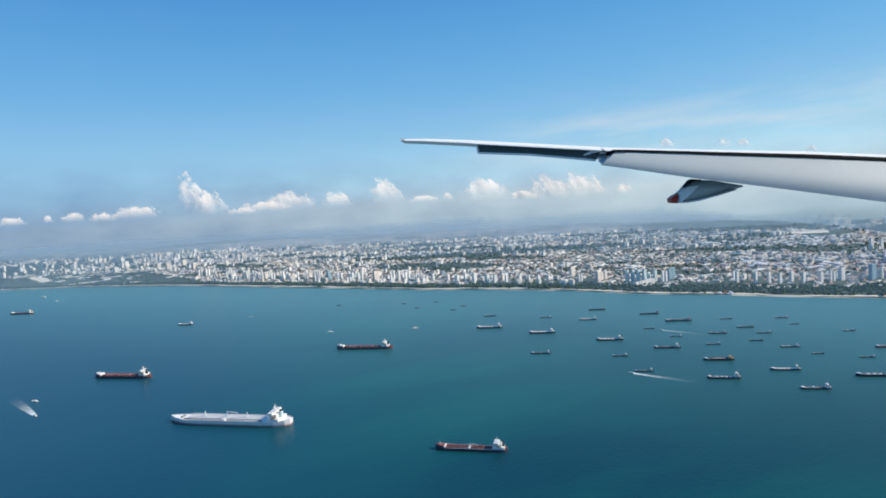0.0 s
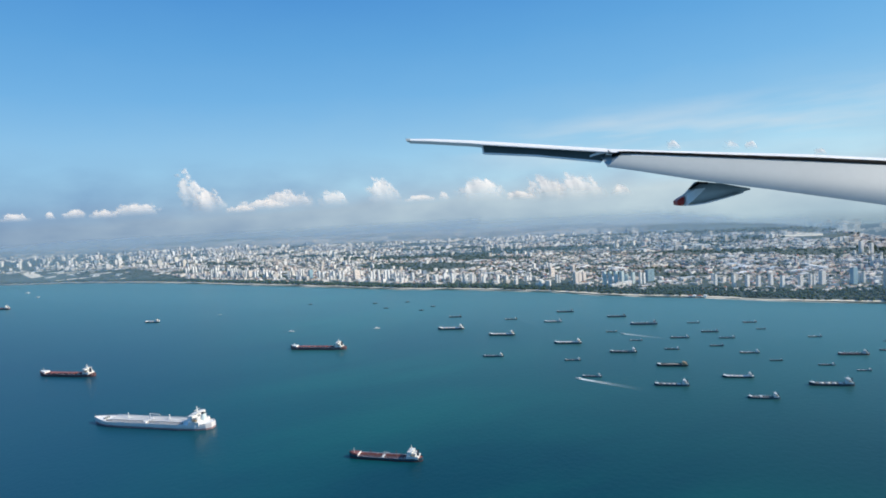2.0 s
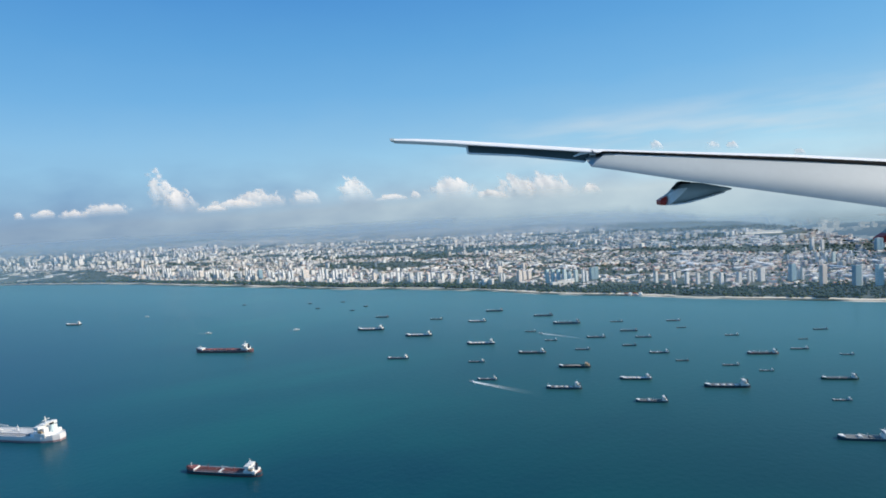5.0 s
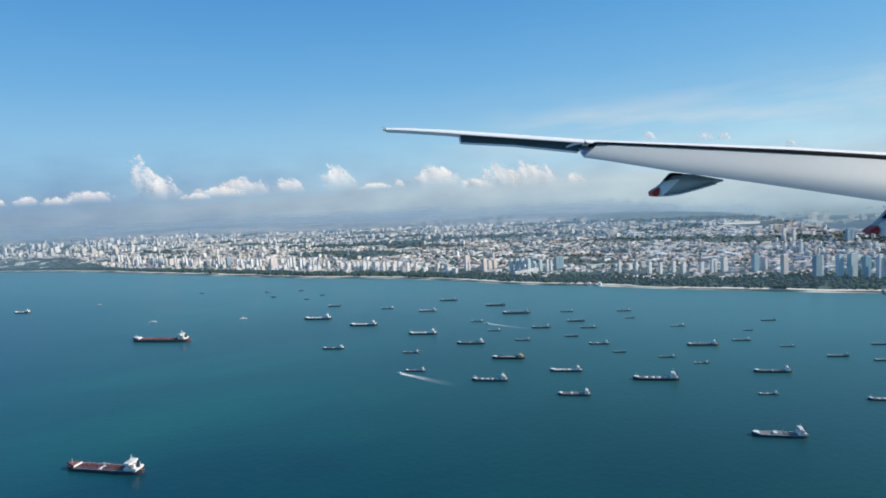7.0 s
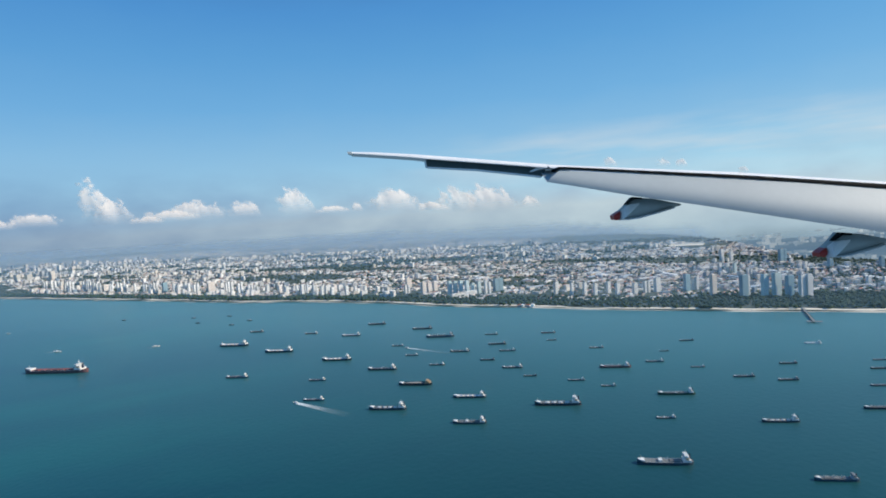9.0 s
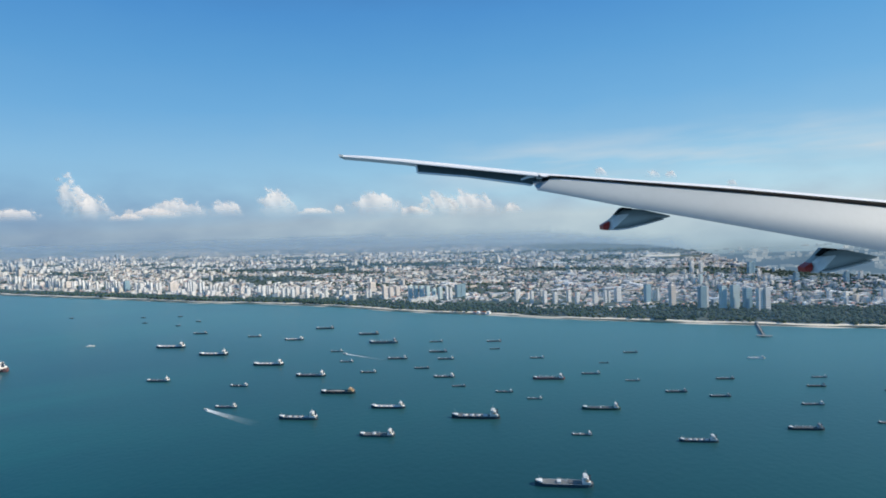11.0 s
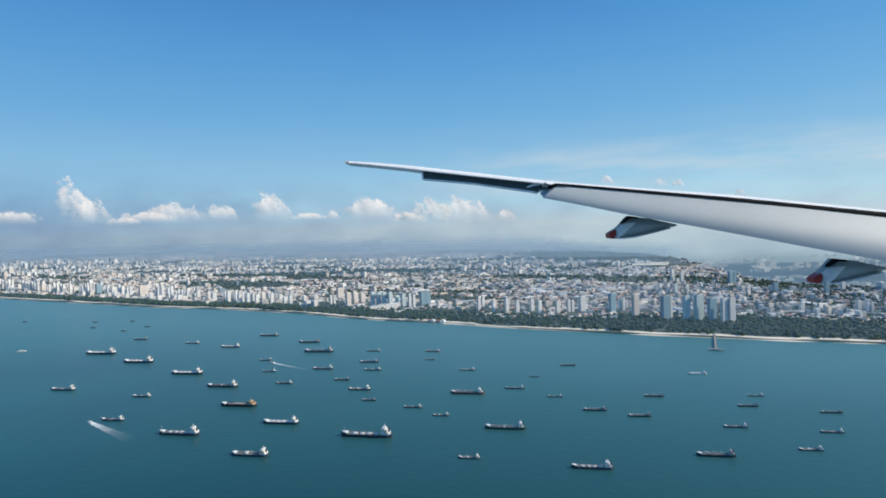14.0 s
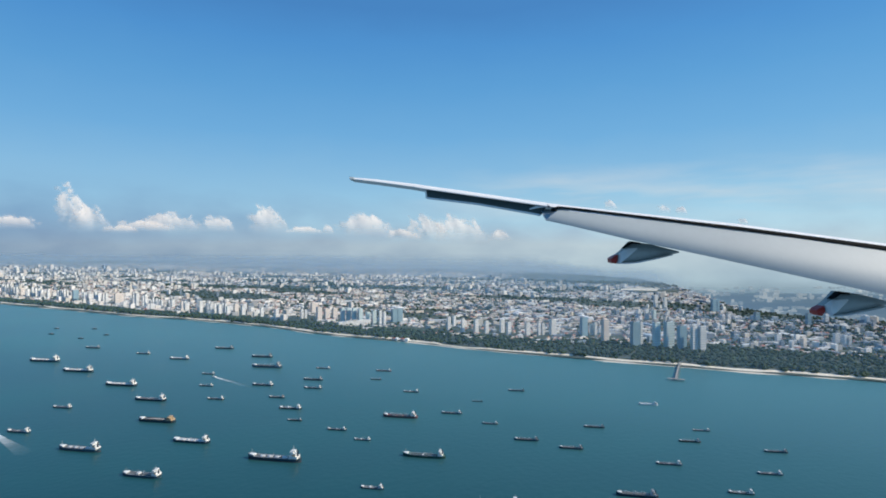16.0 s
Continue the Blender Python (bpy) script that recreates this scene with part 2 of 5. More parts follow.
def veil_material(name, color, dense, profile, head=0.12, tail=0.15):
    """A tinted see-through sheet that stands in for haze: scatters a share of the light, by its height, and lets the
    rest through; it thins out towards both ends.
    """
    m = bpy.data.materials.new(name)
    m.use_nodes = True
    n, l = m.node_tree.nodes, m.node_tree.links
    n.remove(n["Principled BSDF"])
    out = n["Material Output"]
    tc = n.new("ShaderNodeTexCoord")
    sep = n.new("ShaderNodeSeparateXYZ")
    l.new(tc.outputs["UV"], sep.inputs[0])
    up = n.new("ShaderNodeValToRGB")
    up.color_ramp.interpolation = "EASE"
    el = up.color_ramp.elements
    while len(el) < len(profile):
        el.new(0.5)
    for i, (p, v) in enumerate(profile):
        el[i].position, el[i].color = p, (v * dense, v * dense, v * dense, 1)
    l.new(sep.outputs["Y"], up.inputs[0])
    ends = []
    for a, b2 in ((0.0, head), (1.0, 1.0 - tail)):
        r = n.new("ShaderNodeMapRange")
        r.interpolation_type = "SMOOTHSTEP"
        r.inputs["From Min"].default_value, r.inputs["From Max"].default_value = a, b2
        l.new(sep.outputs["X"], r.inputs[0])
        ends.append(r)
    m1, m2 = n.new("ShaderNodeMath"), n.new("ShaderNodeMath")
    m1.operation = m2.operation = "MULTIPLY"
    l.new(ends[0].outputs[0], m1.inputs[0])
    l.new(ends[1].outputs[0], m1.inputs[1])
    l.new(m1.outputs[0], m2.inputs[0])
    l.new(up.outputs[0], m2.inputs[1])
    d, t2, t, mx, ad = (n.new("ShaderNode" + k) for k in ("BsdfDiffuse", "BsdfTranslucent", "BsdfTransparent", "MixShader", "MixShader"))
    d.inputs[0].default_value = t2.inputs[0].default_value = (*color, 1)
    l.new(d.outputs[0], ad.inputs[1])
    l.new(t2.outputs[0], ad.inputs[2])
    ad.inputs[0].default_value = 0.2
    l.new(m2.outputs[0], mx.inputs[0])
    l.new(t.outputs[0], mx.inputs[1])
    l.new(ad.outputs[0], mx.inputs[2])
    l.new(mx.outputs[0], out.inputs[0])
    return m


def cloud_material():
    """White vapour, billowy and ragged at its crown and thinning out into the haze at its foot."""
    m = bpy.data.materials.new("cloud_vapour")
    m.use_nodes = True
    n, l = m.node_tree.nodes, m.node_tree.links
    n.remove(n["Principled BSDF"])
    out = n["Material Output"]

    def calc(kind, a, b2=None, c=None):
        q = n.new("ShaderNodeMath")
        q.operation = kind
        for i, v in enumerate((a, b2, c)):
            if v is None:
                continue
            if isinstance(v, (int, float)):
                q.inputs[i].default_value = v
            else:
                l.new(v, q.inputs[i])
        return q.outputs[0]

    def smooth(v, lo, hi, top=1.0):
        r = n.new("ShaderNodeMapRange")
        r.interpolation_type = "SMOOTHSTEP"
        r.inputs["From Min"].default_value, r.inputs["From Max"].default_value, r.inputs["To Max"].default_value = lo, hi, top
        l.new(v, r.inputs[0])
        return r.outputs[0]

    tc, info = n.new("ShaderNodeTexCoord"), n.new("ShaderNodeObjectInfo")
    sep = n.new("ShaderNodeSeparateXYZ")
    l.new(tc.outputs["UV"], sep.inputs[0])
    shift = n.new("ShaderNodeVectorMath")
    shift.operation = "MULTIPLY_ADD"
    l.new(info.outputs["Random"], shift.inputs[0])
    shift.inputs[1].default_value = (900, 700, 500)
    squash = n.new("ShaderNodeVectorMath")
    squash.operation = "MULTIPLY"
    squash.inputs[1].default_value = (1.0, 0.0, 1.0)
    l.new(tc.outputs["Object"], squash.inputs[0])
    l.new(squash.outputs[0], shift.inputs[2])
    ns = n.new("ShaderNodeTexNoise")
    ns.inputs["Scale"].default_value, ns.inputs["Detail"].default_value, ns.inputs["Roughness"].default_value = 0.07, 8, 0.58
    l.new(shift.outputs[0], ns.inputs[0])
    u = calc("MULTIPLY_ADD", sep.outputs["X"], 2.0, -1.0)
    v = calc("MULTIPLY_ADD", sep.outputs["Y"], 1.25, -0.25)
    body = calc("SUBTRACT", calc("SUBTRACT", 1.0, calc("MULTIPLY", u, u)), calc("MULTIPLY", v, v))
    rag = calc("MULTIPLY_ADD", ns.outputs[0], 2.0, -1.12)
    thick = calc("ADD", calc("MULTIPLY", body, 1.0), rag)
    alpha = calc("MULTIPLY", smooth(thick, 0.05, 0.6, 0.80), smooth(sep.outputs["Y"], 0.0, 0.85))
    edge = calc("MULTIPLY", smooth(sep.outputs["X"], 0.0, 0.12), smooth(calc("SUBTRACT", 1.0, sep.outputs["X"]), 0.0, 0.12))
    alpha = calc("MULTIPLY", alpha, calc("MULTIPLY", edge, smooth(calc("SUBTRACT", 1.0, sep.outputs["Y"]), 0.0, 0.1)))
    d, t, mx = (n.new("ShaderNode" + k) for k in ("BsdfDiffuse", "BsdfTransparent", "MixShader"))
    d.inputs[0].default_value = (0.74, 0.68, 0.635, 1)
    bump = n.new("ShaderNodeBump")
    bump.inputs["Strength"].default_value, bump.inputs["Distance"].default_value = 0.25, 12.0
    l.new(ns.outputs[0], bump.inputs["Height"])
    l.new(bump.outputs[0], d.inputs["Normal"])
    l.new(alpha, mx.inputs[0])
    l.new(t.outputs[0], mx.inputs[1])
    glow_through, blend = n.new("ShaderNodeBsdfTranslucent"), n.new("ShaderNodeMixShader")
    glow_through.inputs[0].default_value = (0.79, 0.735, 0.68, 1)
    blend.inputs[0].default_value = 0.12
    l.new(d.outputs[0], blend.inputs[1])
    l.new(glow_through.outputs[0], blend.inputs[2])
    l.new(blend.outputs[0], mx.inputs[2])
    l.new(mx.outputs[0], out.inputs[0])
    return m


def foam_material():
    m = bpy.data.materials.new("foam")
    m.use_nodes = True
    n, l = m.node_tree.nodes, m.node_tree.links
    bsdf = n["Principled BSDF"]
    bsdf.inputs["Base Color"].default_value = (0.8, 0.85, 0.85, 1)
    bsdf.inputs["Roughness"].default_value = 0.8
    tc = n.new("ShaderNodeTexCoord")
    sep = n.new("ShaderNodeSeparateXYZ")
    l.new(tc.outputs["Object"], sep.inputs[0])
    ns = n.new("ShaderNodeTexNoise")
    ns.inputs["Scale"].default_value, ns.inputs["Detail"].default_value = 1.6, 4
    l.new(tc.outputs["Object"], ns.inputs[0])
    rng = n.new("ShaderNodeMapRange")
    rng.inputs["From Min"].default_value, rng.inputs["From Max"].default_value = -1.0, 0.0
    rng.inputs["To Min"].default_value, rng.inputs["To Max"].default_value = 0.0, 2.0
    l.new(sep.outputs["X"], rng.inputs[0])
    mul = n.new("ShaderNodeMath")
    mul.operation = "MULTIPLY"
    l.new(rng.outputs[0], mul.inputs[0])
    l.new(ns.outputs[0], mul.inputs[1])
    pw = n.new("ShaderNodeMath")
    pw.operation = "POWER"
    pw.inputs[1].default_value = 3.0
    l.new(mul.outputs[0], pw.inputs[0])
    l.new(pw.outputs[0], bsdf.inputs["Alpha"])
    return m


def land_material():
    m = bpy.data.materials.new("land_cover")
    m.use_nodes = True
    n, l = m.node_tree.nodes, m.node_tree.links
    bsdf = n["Principled BSDF"]
    bsdf.inputs["Roughness"].default_value = 0.9
    tc = n.new("ShaderNodeTexCoord")
    a, b = n.new("ShaderNodeTexNoise"), n.new("ShaderNodeTexNoise")
    a.inputs["Scale"].default_value, a.inputs["Detail"].default_value = 0.02, 6
    b.inputs["Scale"].default_value, b.inputs["Detail"].default_value = 0.35, 5
    l.new(tc.outputs["Object"], a.inputs[0])
    l.new(tc.outputs["Object"], b.inputs[0])
    r1, r2 = n.new("ShaderNodeValToRGB"), n.new("ShaderNodeValToRGB")
    r1.color_ramp.elements[0].position, r1.color_ramp.elements[0].color = 0.38, (0.022, 0.048, 0.032, 1)
    r1.color_ramp.elements[1].position, r1.color_ramp.elements[1].color = 0.66, (0.04, 0.065, 0.048, 1)
    r2.color_ramp.elements[0].position, r2.color_ramp.elements[0].color = 0.42, (0.04, 0.065, 0.05, 1)
    r2.color_ramp.elements[1].position, r2.color_ramp.elements[1].color = 0.75, (0.22, 0.21, 0.195, 1)
    l.new(a.outputs[0], r1.inputs[0])
    l.new(b.outputs[0], r2.inputs[0])
    mx = n.new("ShaderNodeMix")
    mx.data_type = "RGBA"
    mx.inputs[0].default_value = 0.45
    l.new(r1.outputs[0], mx.inputs[6])
    l.new(r2.outputs[0], mx.inputs[7])
    l.new(mx.outputs[2], bsdf.inputs["Base Color"])
    return m


SEA, LAND, FOAM = sea_material(), land_material(), foam_material()
CLOUD = cloud_material()
SAND = material("sand", (0.80, 0.71, 0.57), 0.9, vary=0.2, scale=0.1, fine=2.0)
LEAF = island_material("foliage", [(0.018, 0.045, 0.025), (0.028, 0.06, 0.028), (0.016, 0.042, 0.03), (0.036, 0.066, 0.03), (0.022, 0.05, 0.03)], 0.9)
HULL_DARK = material("dark_hull_paint", (0.018, 0.048, 0.068), 0.6, scale=3, fine=20, vary=0.3, per_piece=0.5)
HULL_WHITE = material("pale_grey_hull_paint", (0.72, 0.69, 0.69), 0.4, scale=3, fine=30, vary=0.12)
HULL_RED = material("red_brown_hull_paint", (0.13, 0.075, 0.08), 0.5, scale=4, fine=25, vary=0.25, per_piece=0.2)
HULL_GREEN = material("green_hull_paint", (0.015, 0.06, 0.05), 0.45, scale=3, fine=20, vary=0.3)
BOOT = material("antifouling_red", (0.11, 0.035, 0.035), 0.6, scale=4, fine=25, vary=0.25)
DECK_PALE = material("pale_deck_paint", (0.66, 0.65, 0.63), 0.6, scale=4, fine=40, vary=0.2)
DECK_WHITE = material("white_deck_paint", (0.78, 0.76, 0.73), 0.6, scale=4, fine=40, vary=0.12)
DECK_RED = material("red_deck_paint", (0.21, 0.080, 0.072), 0.65, scale=4, fine=40, vary=0.3, per_piece=0.2)
DECK_GREY = material("grey_deck_paint", (0.15, 0.155, 0.15), 0.65, scale=4, fine=40, vary=0.3, per_piece=0.3)
DECK_GREEN = material("green_deck_paint", (0.06, 0.14, 0.11), 0.65, scale=4, fine=40, vary=0.3)
CARGO = material("grey_sand_cargo", (0.36, 0.33, 0.30), 0.9, scale=6, fine=40, vary=0.3)
WHITE = material("white_ship_paint", (0.70, 0.69, 0.66), 0.45, scale=4, fine=40, vary=0.1)
GREY_HOUSE = material("grey_ship_paint", (0.34, 0.35, 0.36), 0.5, scale=4, fine=40, vary=0.15, per_piece=0.3)
ORANGE = material("buff_ship_paint", (0.46, 0.33, 0.20), 0.5, scale=4, fine=40, vary=0.15)
GLASS = material("dark_window_glass", (0.02, 0.03, 0.04), 0.12, vary=0.1)
FUNNEL = material("funnel_paint", (0.03, 0.05, 0.08), 0.5, vary=0.2)
SEAL_DARK = material("sooty_black_paint", (0.012, 0.013, 0.015), 0.7, vary=0.2)
BOOT_PALE = material("faded_pink_antifouling", (0.32, 0.22, 0.23), 0.6, scale=4, fine=25, vary=0.2)
STEEL = material("pipe_steel", (0.36, 0.33, 0.32), 0.5, 0.3, vary=0.2)
CONCRETE = material("weathered_concrete", (0.33, 0.32, 0.30), 0.85, vary=0.2, scale=0.6, fine=6)
WALL_WHITE = material("white_tower_render", (0.80, 0.785, 0.76), 0.8, vary=0.08, scale=0.3, fine=4, per_piece=0.10)
WALL_PINK = material("pale_pink_tower_render", (0.74, 0.65, 0.58), 0.8, vary=0.08, scale=0.3, fine=4, per_piece=0.12)
# blue-grey holds the walls' own tone and the shade on them
WALL_BLUE = material("blue_grey_tower_wall_and_shade", (0.27, 0.40, 0.47), 0.4, vary=0.1, scale=0.3, fine=4, per_piece=0.2)
WALL_TEAL = material("pale_green_tower_cladding", (0.60, 0.72, 0.72), 0.5, vary=0.1, scale=0.3, fine=4, per_piece=0.1)
ROOF_RED = material("terracotta_roof", (0.36, 0.13, 0.075), 0.85, vary=0.2, scale=1, fine=8)
ROOF_GREY = material("grey_flat_roof", (0.30, 0.30, 0.29), 0.85, vary=0.2, scale=0.5, fine=6)
BAND = material("balcony_shade_glass", (0.36, 0.38, 0.40), 0.3, vary=0.2)
BAND_BLUE = material("blue_shade_glass", (0.17, 0.26, 0.31), 0.3, vary=0.2)
BLOCKS = island_material("city_block_render", [(0.76, 0.73, 0.70), (0.60, 0.56, 0.50), (0.80, 0.78, 0.75), (0.42, 0.42, 0.42), (0.66, 0.58, 0.50), (0.78, 0.75, 0.71), (0.24, 0.30, 0.36), (0.72, 0.67, 0.62)], 0.8, floors=0.34)
HOUSES = island_material("house_walls", [(0.70, 0.67, 0.62), (0.62, 0.58, 0.52), (0.76, 0.74, 0.70), (0.55, 0.50, 0.45)], 0.8)
TILES = island_material("house_roofs", [(0.50, 0.20, 0.14), (0.56, 0.30, 0.22), (0.42, 0.19, 0.15), (0.66, 0.62, 0.58), (0.50, 0.30, 0.22), (0.48, 0.44, 0.42), (0.62, 0.50, 0.42)], 0.85)
SHEDS = island_material("shed_roofs", [(0.72, 0.72, 0.72), (0.60, 0.62, 0.64), (0.45, 0.52, 0.58), (0.80, 0.79, 0.76), (0.5, 0.45, 0.4)], 0.5)
HILL = material("wooded_hill", (0.045, 0.085, 0.05), 0.9, vary=0.3, scale=0.05, fine=0.4)
FAIRING_GREY = material("grey_fairing_paint", (0.37, 0.42, 0.43), 0.5, vary=0.08, scale=0.004, fine=0.03)
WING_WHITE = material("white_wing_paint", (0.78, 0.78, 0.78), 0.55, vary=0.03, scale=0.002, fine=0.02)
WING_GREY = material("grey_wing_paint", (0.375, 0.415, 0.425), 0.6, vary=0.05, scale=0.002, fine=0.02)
WING_DARK = material("dark_control_surface", (0.035, 0.06, 0.065), 0.5, vary=0.25, scale=0.004, fine=0.03)
SEAL = material("black_rubber_seal", (0.008, 0.009, 0.01), 0.7, vary=0.2, scale=0.01, fine=0.05)
SEAL.node_tree.nodes["Principled BSDF"].inputs["Specular IOR Level"].default_value = 0.05
RED_TIP = material("red_fairing_tip", (0.42, 0.03, 0.02), 0.4, vary=0.1, scale=0.01, fine=0.05)


# ---- mesh helpers ----
from mathutils import geometry


def mesh_object(name, bm, mats, smooth=False):
    me = bpy.data.meshes.new(name)
    bm.normal_update()
    bm.to_mesh(me)
    bm.free()
    for m in mats if isinstance(mats, (list, tuple)) else [mats]:
        me.materials.append(m)
    if smooth:
        me.polygons.foreach_set("use_smooth", [True] * len(me.polygons))
    return new(name, me)


def part(name, bm, mat, parent, label="", smooth=False):
    ob = mesh_object(name, bm, mat, smooth)
    ob.parent = parent
    return tagged(ob, label)


def from_lists(name, verts, faces, mats, index=None, smooth=False):
    me = bpy.data.meshes.new(name)
    me.from_pydata(verts, [], faces)
    for m in mats:
        me.materials.append(m)
    if index is not None:
        me.polygons.foreach_set("material_index", index)
    if smooth:
        me.polygons.foreach_set("use_smooth", [True] * len(me.polygons))
    me.update()
    return new(name, me)


def add_box(bm, x0, x1, y0, y1, z0, z1, bevel=0.0):
    vs = [bm.verts.new(p) for p in ((x0, y0, z0), (x1, y0, z0), (x1, y1, z0), (x0, y1, z0), (x0, y0, z1), (x1, y0, z1), (x1, y1, z1), (x0, y1, z1))]
    for f in ((0, 3, 2, 1), (4, 5, 6, 7), (0, 1, 5, 4), (1, 2, 6, 5), (2, 3, 7, 6), (3, 0, 4, 7)):
        bm.faces.new([vs[i] for i in f])
    if bevel:
        bmesh.ops.bevel(bm, geom=[e for e in bm.edges if vs[4] in e.verts or vs[5] in e.verts or vs[6] in e.verts or vs[7] in e.verts], offset=bevel, segments=1, affect="EDGES")
    return bm


def box(*a, **k):
    return add_box(bmesh.new(), *a, **k)


def tube(x0, y0, z0, x1, y1, z1, r0, r1=None, seg=8):
    bm = bmesh.new()
    add_tube(bm, x0, y0, z0, x1, y1, z1, r0, r1, seg)
    return bm


def add_tube(bm, x0, y0, z0, x1, y1, z1, r0, r1=None, seg=8):
    a, b = Vector((x0, y0, z0)), Vector((x1, y1, z1))
    m = Matrix.Translation((a + b) / 2) @ (b - a).to_track_quat("Z", "Y").to_matrix().to_4x4()
    bmesh.ops.create_cone(bm, cap_ends=True, segments=seg, radius1=r0, radius2=r0 if r1 is None else r1, depth=(b - a).length, matrix=m)


# ---- sea and land ----
SHORE = [(-900, 1060), (-620, 940), (-430, 800), (-300, 712), (-267, 676), (-206, 629), (-177, 610), (-121, 557), (-66, 502), (0, 422), (26, 391), (50, 362), (85, 318), (118, 286),
         (149, 248), (163, 224), (179, 203), (194, 187), (205, 170), (216, 157), (229, 142), (246, 124), (261, 108), (282, 88), (325, 36), (385, -34), (515, -154)]
# where the land sheet ends far inland
FAR = [(-2600, 3300), (-1100, 2500), (-468, 2000), (36, 1480), (320, 1000), (500, 760), (560, 600), (555, 480), (525, 400), (490, 345), (445, 285), (410, 235), (395, 202), (400, 178), (424, 120), (470, 40), (640, -140)]


def shore_offset(d):
    """The shoreline moved inland by d metres."""
    pts = []
    for i, p in enumerate(SHORE):
        a, b = Vector(SHORE[max(i - 1, 0)]), Vector(SHORE[min(i + 1, len(SHORE) - 1)])
        t = (b - a).normalized()
        q = Vector(p) + Vector((-t.y, t.x)) * d
        pts.append((q.x, q.y))
    return pts


def inside(x, y, poly):
    c, j = False, len(poly) - 1
    for i in range(len(poly)):
        (xi, yi), (xj, yj) = poly[i], poly[j]
        if (yi > y) != (yj > y) and x < (xj - xi) * (y - yi) / (yj - yi) + xi:
            c = not c
        j = i
    return c


LAND_POLY = SHORE + FAR[::-1]


def inland(x, y):
    """Distance from the shoreline, and how far along it."""
    best, at = 1e9, 0
    for i in range(len(SHORE) - 1):
        (ax, ay), (bx, by) = SHORE[i], SHORE[i + 1]
        dx, dy = bx - ax, by - ay
        t = min(1, max(0, ((x - ax) * dx + (y - ay) * dy) / (dx * dx + dy * dy)))
        d = math.hypot(x - ax - t * dx, y - ay - t * dy)
        if d < best:
            best, at = d, i + t
    return best, at


def sheet(outline, z):
    """A flat sheet of that outline."""
    bm = bmesh.new()
    vs = [bm.verts.new((x, y, z)) for x, y in outline]
    for tri in geometry.tessellate_polygon([[Vector((x, y, 0)) for x, y in outline]]):
        a, b2, c = (vs[i] for i in tri)
        up = (b2.co - a.co).cross(c.co - a.co).z > 0
        bm.faces.new((a, b2, c) if up else (a, c, b2))
    return bm


outline = [(-5200, 900), (-900, 1075)] + [(x + 1.5, y + 1.5) for x, y in SHORE] + [(900, -420), (900, -3000), (-5200, -3000)]
tagged(mesh_object("water", sheet(outline, 0.0), SEA), "teal-green sea with faint ripples and paler streaks", "sea", kind="structure")

tagged(mesh_object("ground", sheet(LAND_POLY, 0.25), LAND), "flat green and built-up coastal land reaching far inland", "land", kind="structure")

# beach: a sand strip that slopes into the water, wider and narrower along the shore
fine = []
for i in range(len(SHORE) - 1):
    (ax, ay), (bx, by) = SHORE[i], SHORE[i + 1]
    k = max(2, int(math.hypot(bx - ax, by - ay) / 4))
    fine += [(ax + (bx - ax) * j / k, ay + (by - ay) * j / k) for j in range(k)]
vs, fs = [], []
for i, (x, y) in enumerate(fine):
    a, b = Vector(fine[max(i - 1, 0)]), Vector(fine[min(i + 1, len(fine) - 1)])
    t = (b - a).normalized()
    nrm = Vector((-t.y, t.x))
    wob = noise.noise((x * 0.05, y * 0.05, 0))
    w = max(1.5, 2.5 + 2.4 * wob) * (1.0 + max(0, 300 - x) / 330)
    if 199 < x < 208:
        w = 0.35
    o = 1.4 * noise.noise((x * 0.09, y * 0.09, 5))
    for d, z in ((-0.9 + o, -0.05), (0.3 * w + o, 0.16), (w + o, 0.36), (w + 1.6, 0.27)):
        q = Vector((x, y)) + nrm * d
        vs.append((q.x, q.y, z))
    if i:
        for k in range(3):
            fs.append((4 * i - 4 + k, 4 * i + k, 4 * i + k + 1, 4 * i - 3 + k))
tagged(from_lists("beach", vs, [f[::-1] for f in fs], [SAND], smooth=True), "pale sand beach along the shoreline", "beach", kind="structure")
def veil(points, tops, lean, material, label):
    """A tinted sheet in place of haze over a line of points, leaning inland as it rises."""
    vs, fs, uv = [], [], []
    n = len(points) - 1
    for i, ((x, y), top) in enumerate(zip(points, tops)):
        for k in range(5):
            z = top * k / 4
            vs.append((x + 0.727 * z * lean, y + 0.687 * z * lean, z))
            uv.append((i / n, k / 4))
    for i in range(n):
        fs += [(5 * i + k, 5 * i + 5 + k, 5 * i + 6 + k, 5 * i + 1 + k) for k in range(4)]
    ob = from_lists("haze", vs, fs, [material])
    layer = ob.data.uv_layers.new(name="run")
    for loop in ob.data.loops:
        layer.data[loop.index].uv = uv[loop.vertex_index]
    return tagged(ob, label, "haze", kind="structure")


def haze_top(x, y, most):
    """How high haze may reach over a place before it would veil the wing that hangs over the far distance."""
    for cx, cz in ((0, 50), (37, 45), (62, 41), (78, 38.6), (100, 36), (129, 34)):
        px, py = 0.934 * (x - cx) - 0.358 * y, 0.358 * (x - cx) + 0.934 * y
        wx = px / py * 4300 + 0.934 * cx
        low = 246 - 0.2207 * (wx - 994)
        if 1480 < wx < 2120:
            low = min(low, -95)
        if wx > 3100:
            low = min(low, -520)
        if wx > 940:
            most = min(most, 0.92 * (cz + (low - cz) * py / 4300))
    return most


